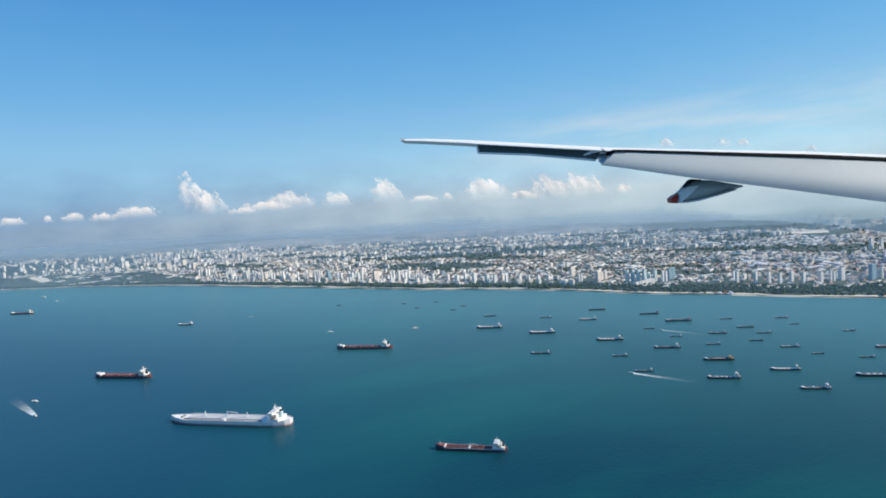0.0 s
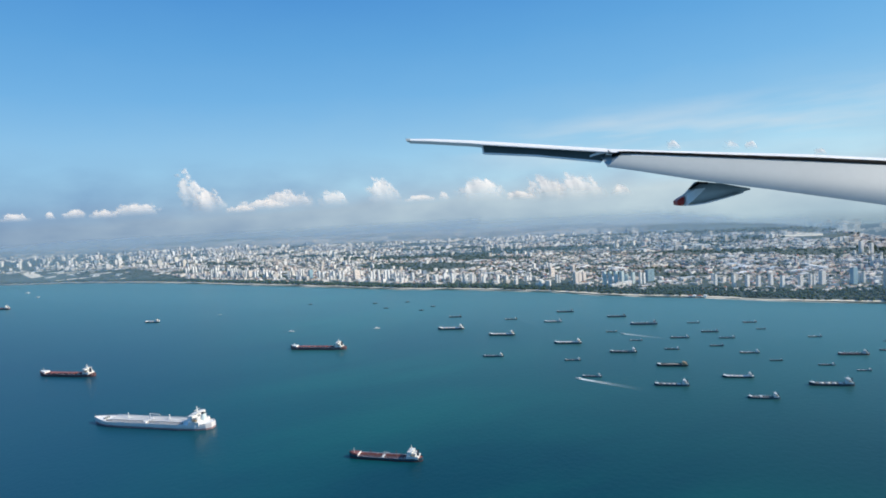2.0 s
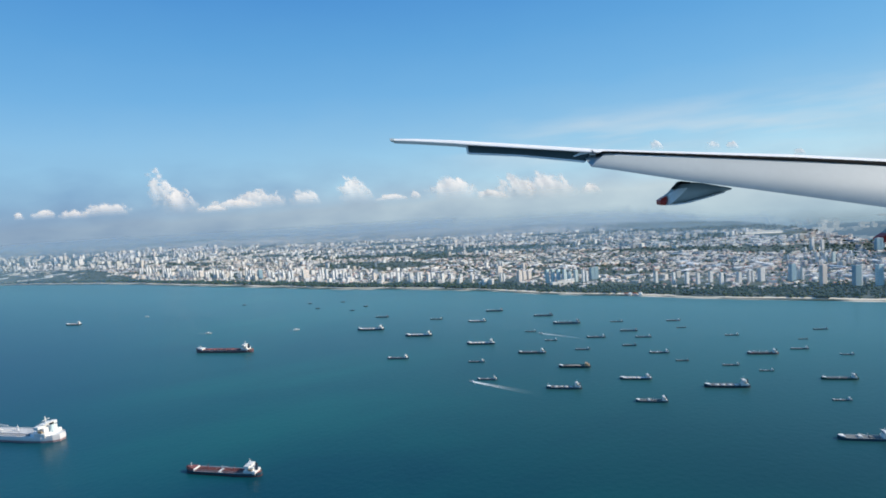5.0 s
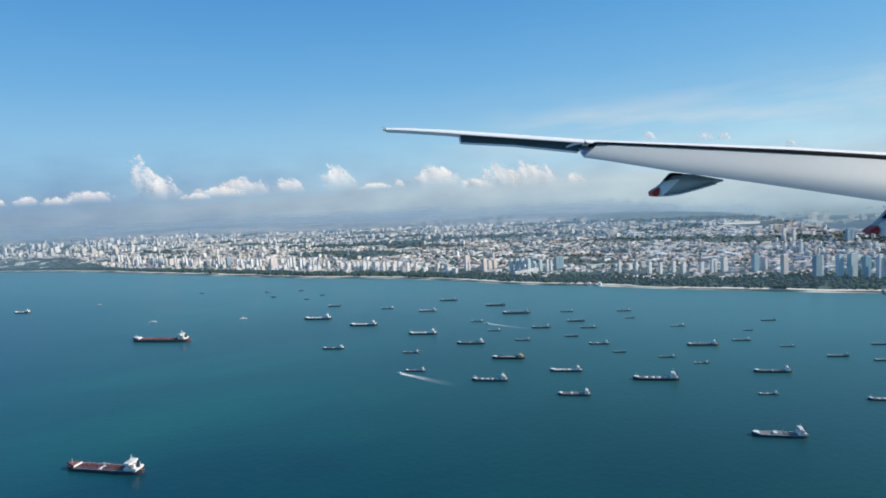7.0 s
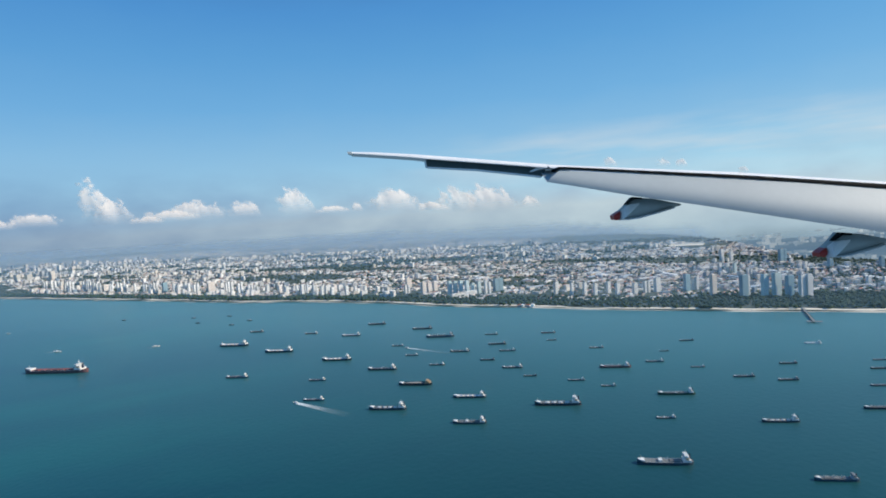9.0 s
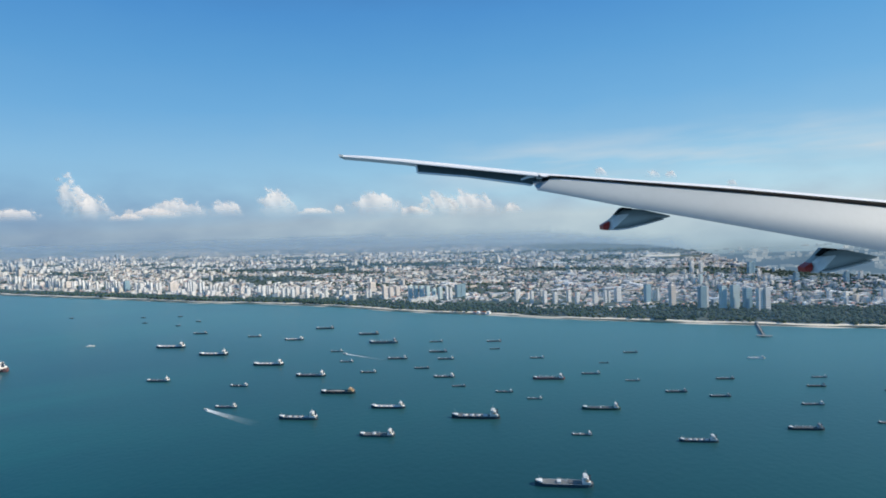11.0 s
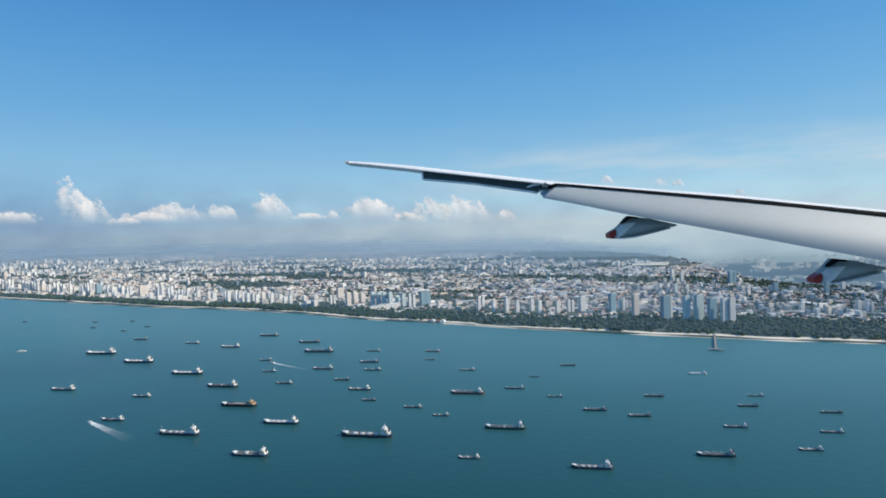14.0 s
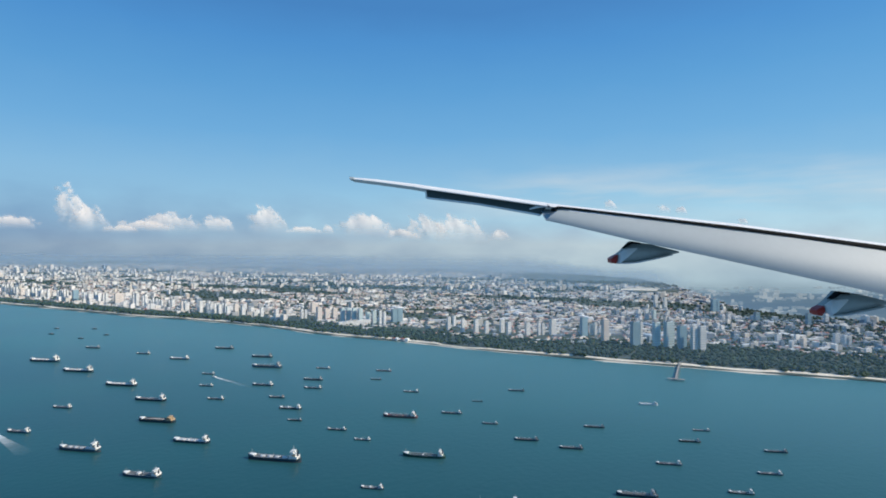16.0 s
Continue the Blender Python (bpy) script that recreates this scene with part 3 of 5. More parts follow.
# haze over the land: tinted sheets stand in for it, running along the coast, each farther inland
ALONG, ACROSS = Vector((0.687, -0.727)), Vector((0.727, 0.687))
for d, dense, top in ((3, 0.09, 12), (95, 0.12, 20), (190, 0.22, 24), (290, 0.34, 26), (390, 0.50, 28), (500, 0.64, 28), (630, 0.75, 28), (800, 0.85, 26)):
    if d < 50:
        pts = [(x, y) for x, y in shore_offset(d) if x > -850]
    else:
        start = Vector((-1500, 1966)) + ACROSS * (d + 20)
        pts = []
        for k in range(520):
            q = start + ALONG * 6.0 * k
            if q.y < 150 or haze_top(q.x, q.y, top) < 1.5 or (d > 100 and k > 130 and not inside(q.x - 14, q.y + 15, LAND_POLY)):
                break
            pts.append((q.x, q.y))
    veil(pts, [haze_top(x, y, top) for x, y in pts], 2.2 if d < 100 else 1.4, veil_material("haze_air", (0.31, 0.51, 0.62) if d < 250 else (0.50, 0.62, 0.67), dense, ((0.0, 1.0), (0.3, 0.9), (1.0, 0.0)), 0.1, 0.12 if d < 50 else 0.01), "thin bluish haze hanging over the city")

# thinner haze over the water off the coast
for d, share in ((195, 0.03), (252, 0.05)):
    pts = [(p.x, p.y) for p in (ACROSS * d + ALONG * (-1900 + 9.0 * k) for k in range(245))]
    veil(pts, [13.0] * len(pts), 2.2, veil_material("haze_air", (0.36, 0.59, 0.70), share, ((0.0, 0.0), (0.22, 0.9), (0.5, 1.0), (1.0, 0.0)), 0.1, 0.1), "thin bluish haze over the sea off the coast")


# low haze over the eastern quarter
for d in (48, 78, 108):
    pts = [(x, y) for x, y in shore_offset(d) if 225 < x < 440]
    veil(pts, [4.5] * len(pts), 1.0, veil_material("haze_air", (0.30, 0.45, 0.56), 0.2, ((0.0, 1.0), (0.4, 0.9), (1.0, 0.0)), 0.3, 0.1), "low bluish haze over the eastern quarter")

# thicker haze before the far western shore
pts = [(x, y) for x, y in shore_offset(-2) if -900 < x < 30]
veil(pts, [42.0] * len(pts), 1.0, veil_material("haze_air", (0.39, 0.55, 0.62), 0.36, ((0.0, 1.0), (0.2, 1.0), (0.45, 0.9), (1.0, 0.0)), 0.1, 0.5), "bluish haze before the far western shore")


def ridge(points, height, width, label):
    """A low wooded ridge along a few points."""
    vs, fs = [], []
    rows = []
    for i in range(len(points) - 1):
        (ax, ay), (bx, by) = points[i], points[i + 1]
        rows += [(ax + (bx - ax) * j / 14, ay + (by - ay) * j / 14) for j in range(14)]
    rows.append(points[-1])
    for i, (x, y) in enumerate(rows):
        f = math.sin(math.pi * i / (len(rows) - 1)) ** 0.6
        a, b = Vector(rows[max(i - 1, 0)]), Vector(rows[min(i + 1, len(rows) - 1)])
        t = (b - a).normalized()
        n = Vector((-t.y, t.x))
        for k in range(9):
            v = k / 8 * 2 - 1
            q = Vector((x, y)) + n * v * width
            h = height * f * max(0, 1 - v * v) * (0.6 + 1.1 * noise.noise((x * 0.035, y * 0.035, v)))
            vs.append((q.x, q.y, 0.2 + h))
        if i:
            for k in range(8):
                fs.append((9 * i - 9 + k, 9 * i - 8 + k, 9 * i + k + 1, 9 * i + k))
    tagged(from_lists("hill", vs, fs, [HILL], smooth=True), label, "hill", kind="structure")


ridge([(-300, 1600), (-150, 1500), (60, 1330), (170, 1180)], 7, 60, "low wooded hill blue with distance")
ridge([(440, 690), (500, 590), (515, 500), (495, 430)], 3.2, 24, "low wooded rise behind the city")


def cloud(cx, cy, cz, wide, tall, seed, lean=0.0, grow=1.0, label="small white cumulus cloud with a hazy foot"):
    """A heap of vapour: a domed, billowy skin turned to the sea, leaning back towards its crown."""
    vs, fs, uv = [], [], []
    wide, tall = wide / grow, tall / grow
    nx, nz = 20, 12
    for i in range(nx + 1):
        for k in range(nz + 1):
            u, v = i / nx * 2 - 1, k / nz
            bulge = math.sqrt(max(0.0, 1 - 0.8 * u * u)) * (0.35 + 0.65 * math.sin(math.pi * (0.25 + 0.6 * v)))
            billow = noise.noise((u * wide * 0.04, v * tall * 0.04, seed * 3.7))
            vs.append((u * wide / 2 + lean * v * tall, -0.3 * min(tall, wide) * bulge - 0.12 * min(tall, wide) * billow + 0.55 * tall * v, v * tall))
            uv.append(((u + 1) / 2, v))
    for i in range(nx):
        for k in range(nz):
            a = i * (nz + 1) + k
            fs.append((a, a + nz + 1, a + nz + 2, a + 1))
    ob = from_lists("cloud", vs, fs, [CLOUD], smooth=True)
    layer = ob.data.uv_layers.new(name="run")
    for loop in ob.data.loops:
        layer.data[loop.index].uv = uv[loop.vertex_index]
    ob.matrix_world = pose(cx, cy, cz, 0, 0, math.degrees(math.atan2(-cy, 65 - cx)) + 90 + (38 if cx > 60 else 15)) @ Matrix.Scale(grow, 4)
    return tagged(ob, label, "cloud", "cumulus clouds on the horizon")


cloud(-127, 1267, 61.0, 66.0, 118.0, 1, -0.12)
cloud(-102, 1237, 63.6, 78.8, 67.1, 2)
cloud(-274, 1415, 73.8, 119.9, 40.0, 3)
cloud(-458, 1606, 82.3, 65.9, 33.0, 4)
cloud(-538, 1690, 87.1, 27.4, 25.4, 5)
cloud(-366, 1511, 76.1, 78.7, 27.2, 6)
cloud(51, 1078, 60.3, 116.3, 44.0, 7)
cloud(5, 1126, 64.6, 127.4, 24.0, 8)
cloud(129, 997, 59.4, 88.8, 37.7, 9)
cloud(204, 920, 53.9, 87.1, 57.7, 10)
cloud(330, 788, 46.9, 118.7, 45.0, 11)
cloud(284, 837, 54.7, 24.6, 20.7, 12)
cloud(402, 714, 39.8, 87.1, 47.1, 13)
cloud(436, 678, 37.2, 108.8, 48.0, 15)
cloud(474, 639, 41.9, 42.1, 19.9, 14)
cloud(-39, 1172, 63.0, 78.6, 19.4, 16)
cloud(-672, 1828, 89.3, 91.0, 31.0, 17)
cloud(253, 869, 56.9, 84.0, 13.3, 18)
cloud(375, 742, 45.5, 76.4, 19.3, 19)
cloud(3229, 3757, 350.5, 157.1, 124.0, 21, grow=4.5)
cloud(3539, 3479, 314.9, 191.0, 107.2, 22, grow=4.5)
cloud(3637, 3380, 302.1, 138.5, 86.1, 23, grow=4.5)
cloud(3892, 3023, 205, 120, 80, 24, grow=4.5)

# ---- ships ----
def hull_mesh(z_rows, full, sheer_bow=0.026, fine_bow=False):
    """A ship's hull of length 1, bow at +x: stations from stern to bow, rows from below to the rail."""
    bm = bmesh.new()
    xs = (-0.5, -0.47, -0.40, -0.28, 0.0, 0.24, 0.34, 0.42, 0.47, 0.5)
    wide = (0.30, 0.64, 0.93, 1.0, 1.0, 1.0, 0.95, 0.80, 0.52, 0.10)
    if fine_bow:
        wide = wide[:6] + (0.86, 0.56, 0.28, 0.04)
    rows = []
    for x, w in zip(xs, wide):
        ring = []
        for z, flare in z_rows:
            sheer = sheer_bow * max(0, (x - 0.3) / 0.2) ** 1.5 + 0.010 * max(0, (-x - 0.35) / 0.15)
            zz = z + (sheer if z > 0.012 else 0)
            ring.append((x - (0.035 * (1 - flare) if x > 0.4 else -0.02 * (1 - flare) if x < -0.45 else 0), full * w * flare, zz))
        rows.append([[bm.verts.new((a, s * b, c)) for a, b, c in ring] for s in (1, -1)])
    k = len(z_rows)
    for i in range(len(rows) - 1):
        for s in (0, 1):
            for j in range(k - 1):
                q = [rows[i][s][j], rows[i + 1][s][j], rows[i + 1][s][j + 1], rows[i][s][j + 1]]
                bm.faces.new(q if s else q[::-1])
    for end in (0, len(rows) - 1):
        for j in range(k - 1):
            q = [rows[end][0][j], rows[end][1][j], rows[end][1][j + 1], rows[end][0][j + 1]]
            bm.faces.new(q[::-1] if end == 0 else q)
    return bm, rows


def build_ship(name, label, free, beam, hull, deck, house, boot=True, cargo="pipes", tall=1.0, forecastle=True, funnel=FUNNEL, compact=1.0, red=0.012, sheer_bow=0.026, boot_paint=None, fine_bow=False, piping=None, bow_deck=None):
    """A ship of length 1 on the water: hull, deck, deckhouse aft and what stands on the deck."""
    ship = tagged(new(name), label, "ship", "ships at anchor off the coast")
    b = beam / 2
    base = red - 0.002 if boot else -0.012
    if boot:
        m, _ = hull_mesh(((-0.012, 0.90), (0.0, 0.94), (red, 0.97)), b, sheer_bow, fine_bow)
        part("boot_topping", m, boot_paint or BOOT, ship, "red paint at the waterline")
    m, rows = hull_mesh(((base, 0.955), (free * 0.55, 1.0), (free, 1.0)), b, sheer_bow, fine_bow)
    part("hull", m, hull, ship)
    m, rows = hull_mesh(((free - 0.007, 0.975), (free - 0.005, 0.975)), b, sheer_bow, fine_bow)
    for f in m.faces[:]:
        m.faces.remove(f)
    for i in range(len(rows) - 1):
        m.faces.new([rows[i][1][1], rows[i + 1][1][1], rows[i + 1][0][1], rows[i][0][1]])
    part("deck", m, deck, ship)
    z = free - 0.005
    # deckhouse in tiers
    h = 0.030 * tall
    x0, x1 = -0.40 - 0.055 * compact, -0.40 + 0.10 * compact
    xl = x1 - x0
    part("deckhouse", box(x0, x1, -b * 0.86, b * 0.86, z, z + h, bevel=0.002), house, ship)
    part("upper_deckhouse", box(x0 + 0.2 * xl, x1 - 0.1 * xl, -b * 0.66, b * 0.66, z + h, z + 2.1 * h, bevel=0.002), house, ship)
    m = add_box(box(x0 + 0.45 * xl, x1 - 0.12 * xl, -b * 0.95, b * 0.95, z + 2.1 * h, z + 2.75 * h, bevel=0.0015), x0 + 0.36 * xl, x1 - 0.16 * xl, -b * 0.5, b * 0.5, z + 2.75 * h, z + 2.95 * h)
    bridge = part("bridge", m, house, ship)
    part("bridge_window", box(x1 - 0.122 * xl, x1 - 0.108 * xl, -b * 0.8, b * 0.8, z + 2.3 * h, z + 2.6 * h), GLASS, bridge)
    part("funnel", tube(x0 + 0.08 * xl, 0, z + 0.9 * h, x0 + 0.06 * xl, 0, z + 2.75 * h, 0.016, 0.012, 10), funnel, ship)
    m = tube(x0 + 0.6 * xl, 0, z + 2.7 * h, x0 + 0.6 * xl, 0, z + 4.6 * h, 0.0045, 0.003, 6)
    add_tube(m, x0 + 0.6 * xl, -b * 0.35, z + 3.7 * h, x0 + 0.6 * xl, b * 0.35, z + 3.7 * h, 0.002, None, 6)
    part("mast", m, house, ship)
    # low rails along both sides of the deck and a lifeboat by the deckhouse
    for k in (-1, 1):
        part("deck_rail", box(-0.30, 0.36, k * b * 0.93 - 0.0012, k * b * 0.93 + 0.0012, z, z + 0.007), house, ship)
    part("lifeboat", box(x0 + 0.25 * xl, x0 + 0.6 * xl, b * 0.72, b * 0.84, z + 1.15 * h, z + 1.6 * h, bevel=0.002), ORANGE, ship, "orange lifeboat")
    part("funnel_top", tube(x0 + 0.062 * xl, 0, z + 2.7 * h, x0 + 0.058 * xl, 0, z + 2.95 * h, 0.0125, 0.0115, 10), SEAL_DARK, ship, "black funnel top")
    if forecastle:
        m = bmesh.new()
        pts = ((0.37, b * 0.72), (0.43, b * 0.50), (0.475, b * 0.22), (0.49, 0.002))
        lo = [m.verts.new((x, s * y, z + 0.004)) for s in (1, -1) for x, y in (pts if s == 1 else pts[::-1])]
        hi = [m.verts.new((x, s * y, z + 0.026 + 0.012 * (x - 0.37) / 0.12)) for s in (1, -1) for x, y in (pts if s == 1 else pts[::-1])]
        m.faces.new(hi)
        for i in range(8):
            m.faces.new((lo[i], lo[(i + 1) % 8], hi[(i + 1) % 8], hi[i]))
        bmesh.ops.recalc_face_normals(m, faces=m.faces[:])
        part("forecastle", m, bow_deck or WHITE, ship)
        if bow_deck:
            part("breakwater", box(0.355, 0.368, -b * 0.8, b * 0.8, z, z + 0.022, bevel=0.002), WHITE, ship, "white breakwater")
        part("foremast", tube(0.43, 0, z, 0.43, 0, z + 0.075 * tall, 0.003, 0.002, 6), house, ship)
    piping = piping or STEEL
    if cargo == "pipes":
        for k in (-0.35, 0.0, 0.35):
            part("deck_pipe", tube(-0.28, k * b, z + 0.010, 0.34, k * b, z + 0.010, 0.0042, None, 6), piping, ship)
        m = box(0.0, 0.03, -b * 0.3, b * 0.85, z, z + 0.014)
        part("manifold", m, DECK_PALE, ship)
        m = tube(0.015, 0, z, 0.015, 0, z + 0.052, 0.0045, 0.004, 8)
        add_tube(m, 0.015, 0, z + 0.05, -0.07, 0, z + 0.044, 0.003, None, 6)
        part("hose_crane", m, WHITE, ship)
        m = box(-0.29, 0.36, b * 0.55, b * 0.60, z, z + 0.012)
        part("catwalk", m, STEEL, ship)
        for k in (-0.62, 0.62):
            part("deck_pipe", tube(-0.26, k * b, z + 0.006, 0.30, k * b, z + 0.006, 0.0022, None, 6), piping, ship)
        part("windlass", box(0.385, 0.405, -b * 0.3, b * 0.3, z, z + 0.012, bevel=0.002), DECK_GREY, ship)
        for k in (-0.22, -0.08, 0.12, 0.26):
            part("tank_hatch", tube(k, -b * 0.5, z, k, -b * 0.5, z + 0.008, 0.006, 0.005, 8), WHITE, ship)
        for k in (-0.15, 0.2):
            part("deck_mast", tube(k, 0, z, k, 0, z + 0.062 * tall, 0.0035, 0.0025, 6), piping, ship)
    elif cargo == "hatches":
        for k in range(6):
            x = -0.26 + k * 0.102
            part("hatch_cover", box(x, x + 0.085, -b * 0.62, b * 0.62, z, z + 0.016, bevel=0.003), deck, ship)
    elif cargo == "cranes":
        for k in range(3):
            x = -0.20 + k * 0.20
            part("hatch_cover", box(x - 0.075, x + 0.075, -b * 0.6, b * 0.6, z, z + 0.014, bevel=0.003), DECK_GREY, ship)
            m = tube(x + 0.095, 0, z, x + 0.095, 0, z + 0.072, 0.006, 0.005, 8)
            add_tube(m, x + 0.095, 0, z + 0.066, x - 0.04, 0, z + 0.040, 0.003, None, 6)
            part("deck_crane", m, WHITE, ship)
    elif cargo == "heap":
        m = bmesh.new()
        bmesh.ops.create_icosphere(m, subdivisions=3, radius=1.0, matrix=Matrix.Translation((0.02, 0, z)) @ Matrix.Diagonal((0.27, b * 0.7, 0.026, 1)))
        for v in m.verts:
            v.co.z = max(z - 0.002, v.co.z + 0.006 * noise.noise(v.co * 30))
        part("cargo_heap", m, CARGO, ship)
        part("hold_wall", add_box(box(-0.28, 0.32, b * 0.74, b * 0.80, z, z + 0.02), -0.28, 0.32, -b * 0.80, -b * 0.74, z, z + 0.02), HULL_DARK, ship)
    elif cargo == "tanks":
        for k in range(4):
            x = -0.20 + k * 0.14
            m = bmesh.new()
            bmesh.ops.create_uvsphere(m, u_segments=10, v_segments=6, radius=1.0, matrix=Matrix.Translation((x, 0, z + 0.006)) @ Matrix.Diagonal((0.055, b * 0.6, 0.022, 1)))
            part("tank_dome", m, DECK_PALE, ship)
            part("vent_post", tube(x + 0.07, b * 0.2, z, x + 0.07, b * 0.2, z + 0.05 * tall * (0.7 + 0.4 * (k % 2)), 0.003, 0.002, 6), STEEL, ship)
        part("deck_pipe", tube(-0.28, 0, z + 0.03, 0.34, 0, z + 0.03, 0.004, None, 6), STEEL, ship)
    elif cargo == "gear":
        part("winch_house", box(0.05, 0.12, -b * 0.5, b * 0.5, z, z + 0.03, bevel=0.002), WHITE, ship)
        m = tube(-0.05, 0, z, -0.05, 0, z + 0.085, 0.004, 0.003, 6)
        add_tube(m, -0.05, 0, z + 0.03, 0.12, 0, z + 0.075, 0.003, None, 6)
        part("derrick", m, WHITE, ship)
        part("hatch_cover", box(-0.26, -0.08, -b * 0.55, b * 0.55, z, z + 0.014), deck, ship)
    return ship


BOW = 147.0
KINDS = {
    "supertanker": build_ship("oil_tanker", "large pale grey oil tanker with red waterline and white deckhouse", 0.036, 0.135, HULL_WHITE, DECK_WHITE, WHITE, cargo="pipes", tall=0.82, forecastle=False, compact=0.55, red=0.012, funnel=WALL_TEAL, sheer_bow=0.010, boot_paint=BOOT_PALE, fine_bow=True, piping=DECK_WHITE),
    "red": build_ship("product_tanker", "dark-hulled tanker with red deck and white deckhouse aft", 0.038, 0.135, HULL_DARK, DECK_RED, WHITE, cargo="pipes", tall=1.15, piping=DECK_RED, bow_deck=DECK_RED),
    "bulk": build_ship("bulk_carrier", "long low red-brown bulk carrier with white deckhouse aft", 0.038, 0.120, HULL_RED, DECK_RED, WHITE, cargo="hatches", tall=1.0, forecastle=True, compact=0.7, red=0.006),
    "bunker": build_ship("bunker_tanker", "small dark-hulled tanker with white forecastle and white deckhouse", 0.052, 0.170, HULL_DARK, DECK_GREY, WHITE, boot=False, cargo="pipes", tall=1.47, compact=0.85),
    "pale": build_ship("coastal_tanker", "small dark-hulled tanker with pale deck and white deckhouse", 0.056, 0.170, HULL_DARK, DECK_PALE, WHITE, boot=False, cargo="tanks", tall=1.36, compact=0.85),
    "white": build_ship("chemical_tanker", "dark-hulled tanker with white deck tanks and red waterline", 0.054, 0.150, HULL_DARK, DECK_GREY, WHITE, cargo="tanks", tall=1.59, red=0.010),
    "cargo": build_ship("cargo_ship", "dark cargo ship with deck cranes and grey deckhouse", 0.060, 0.170, HULL_DARK, DECK_GREY, GREY_HOUSE, boot=False, cargo="cranes", tall=1.36, compact=0.75),
    "rust": build_ship("cargo_ship", "red-brown cargo ship with red deck and white deckhouse", 0.056, 0.165, HULL_RED, DECK_RED, WHITE, boot=False, cargo="cranes", tall=1.35, compact=0.85),
    "green": build_ship("cargo_ship", "dark green cargo ship with green deck and dark funnel", 0.054, 0.165, HULL_GREEN, DECK_GREEN, WHITE, boot=False, cargo="pipes", tall=1.4, compact=0.7),
    "orange": build_ship("sand_carrier", "dark-hulled carrier with grey sand heap and buff deckhouse", 0.056, 0.180, HULL_DARK, DECK_GREY, ORANGE, boot=False, cargo="heap", tall=1.1, funnel=ORANGE),
    "gear": build_ship("supply_vessel", "small dark work ship with derrick and tall white deckhouse", 0.052, 0.200, HULL_DARK, DECK_GREY, WHITE, boot=False, cargo="gear", tall=1.6, compact=0.9),
    "ferry": build_ship("ferry", "white ferry with dark waterline at anchor near the pier", 0.060, 0.190, HULL_WHITE, DECK_PALE, WHITE, boot=False, cargo="gear", tall=1.2, funnel=WHITE),
}
used = set()


def ship(kind, x, y, length, turn=0.0):
    """Put a ship of that kind and length at anchor; all lie to the same current."""
    m = pose(x, y, 0, 0, 0, BOW + turn) @ Matrix.Scale(length, 4)
    if kind in used:
        return copy_thing(KINDS[kind], m @ Matrix.Scale(1 / KINDS[kind].scale[0], 4))
    used.add(kind)
    KINDS[kind].matrix_basis = m
    return KINDS[kind]


ship("supertanker", -13.4, 145.0, 35.0)
ship("red", 35.2, 101.7, 15.1)
ship("bulk", 30.1, 197.7, 22.0)
ship("bulk", -51.8, 211.3, 23.6)
ship("bulk", -163.2, 440.6, 20.3)
ship("pale", -43.6, 304.6, 9.0)
ship("pale", 80.6, 198.6, 10.4)
ship("pale", 93.2, 178.5, 9.5)
ship("pale", 106.8, 156.1, 8.8)
ship("bunker", 115.1, 138.2, 7.8)
ship("bunker", 80.0, 155.0, 6.5)
ship("bunker", 98.3, 138.9, 4.6)
ship("orange", 118.0, 120.7, 8.0)
ship("white", 107.5, 108.5, 8.0)
ship("bunker", 94.9, 123.5, 5.0)
ship("gear", 118.6, 92.5, 6.4)
ship("pale", 124.8, 105.5, 7.1)
ship("white", 137.5, 91.5, 9.1)
ship("cargo", 89.3, 219.0, 5.6)
ship("bunker", 106.7, 200.4, 5.0)
ship("pale", 118.1, 186.5, 6.7)
ship("cargo", 131.1, 199.9, 6.9)
ship("cargo", 141.9, 179.8, 7.1)
ship("cargo", 142.1, 163.8, 9.2)
ship("bunker", 156.7, 156.0, 4.2)
ship("cargo", 151.9, 143.3, 5.3)
ship("bunker", 150.5, 134.7, 4.6)
ship("bunker", 139.4, 142.5, 5.6)
ship("cargo", 141.5, 129.5, 3.9)
ship("bunker", 128.6, 133.4, 4.2)
ship("gear", 143.3, 119.4, 5.1)
ship("cargo", 143.1, 110.8, 3.1)
ship("rust", 171.6, 146.1, 4.4)
ship("cargo", 167.0, 137.4, 2.9)
ship("gear", 171.4, 122.3, 3.8)
ship("rust", 163.1, 104.9, 7.2)
ship("bunker", 173.6, 103.1, 4.3)
ship("cargo", 182.3, 109.0, 2.4)
ship("cargo", 194.9, 113.5, 3.8)
ship("bunker", 177.8, 94.1, 3.1)
ship("bunker", 149.7, 102.0, 3.8)
ship("gear", 152.8, 94.9, 3.1)
ship("green", 160.2, 83.4, 7.1)
ship("gear", 149.3, 75.2, 3.4)
ship("white", 163.5, 63.9, 5.9)
ship("cargo", 179.6, 83.6, 4.3)
ship("cargo", 184.5, 77.2, 4.0)
ship("cargo", 195.1, 84.7, 3.8)
ship("ferry", 215.5, 92.5, 4.0)
ship("cargo", 182.2, 58.9, 5.5)
ship("bunker", 194.6, 65.6, 3.9)
ship("cargo", 205.6, 71.9, 3.6)
ship("bunker", 212.2, 75.4, 3.1)
ship("bunker", 126.7, 161.0, 3.8)
ship("bunker", 126.4, 147.2, 3.8)
ship("gear", 136.3, 62.4, 7.9)
ship("cargo", 151.3, 47.4, 5.4)
ship("cargo", 214.9, 62.7, 3.6)
ship("bunker", 205.7, 56.9, 3.6)
ship("gear", 196.1, 54.0, 3.4)
for kind in KINDS:
    if kind not in used:
        for o in (*KINDS[kind].children_recursive, KINDS[kind]):
            bpy.data.objects.remove(o)


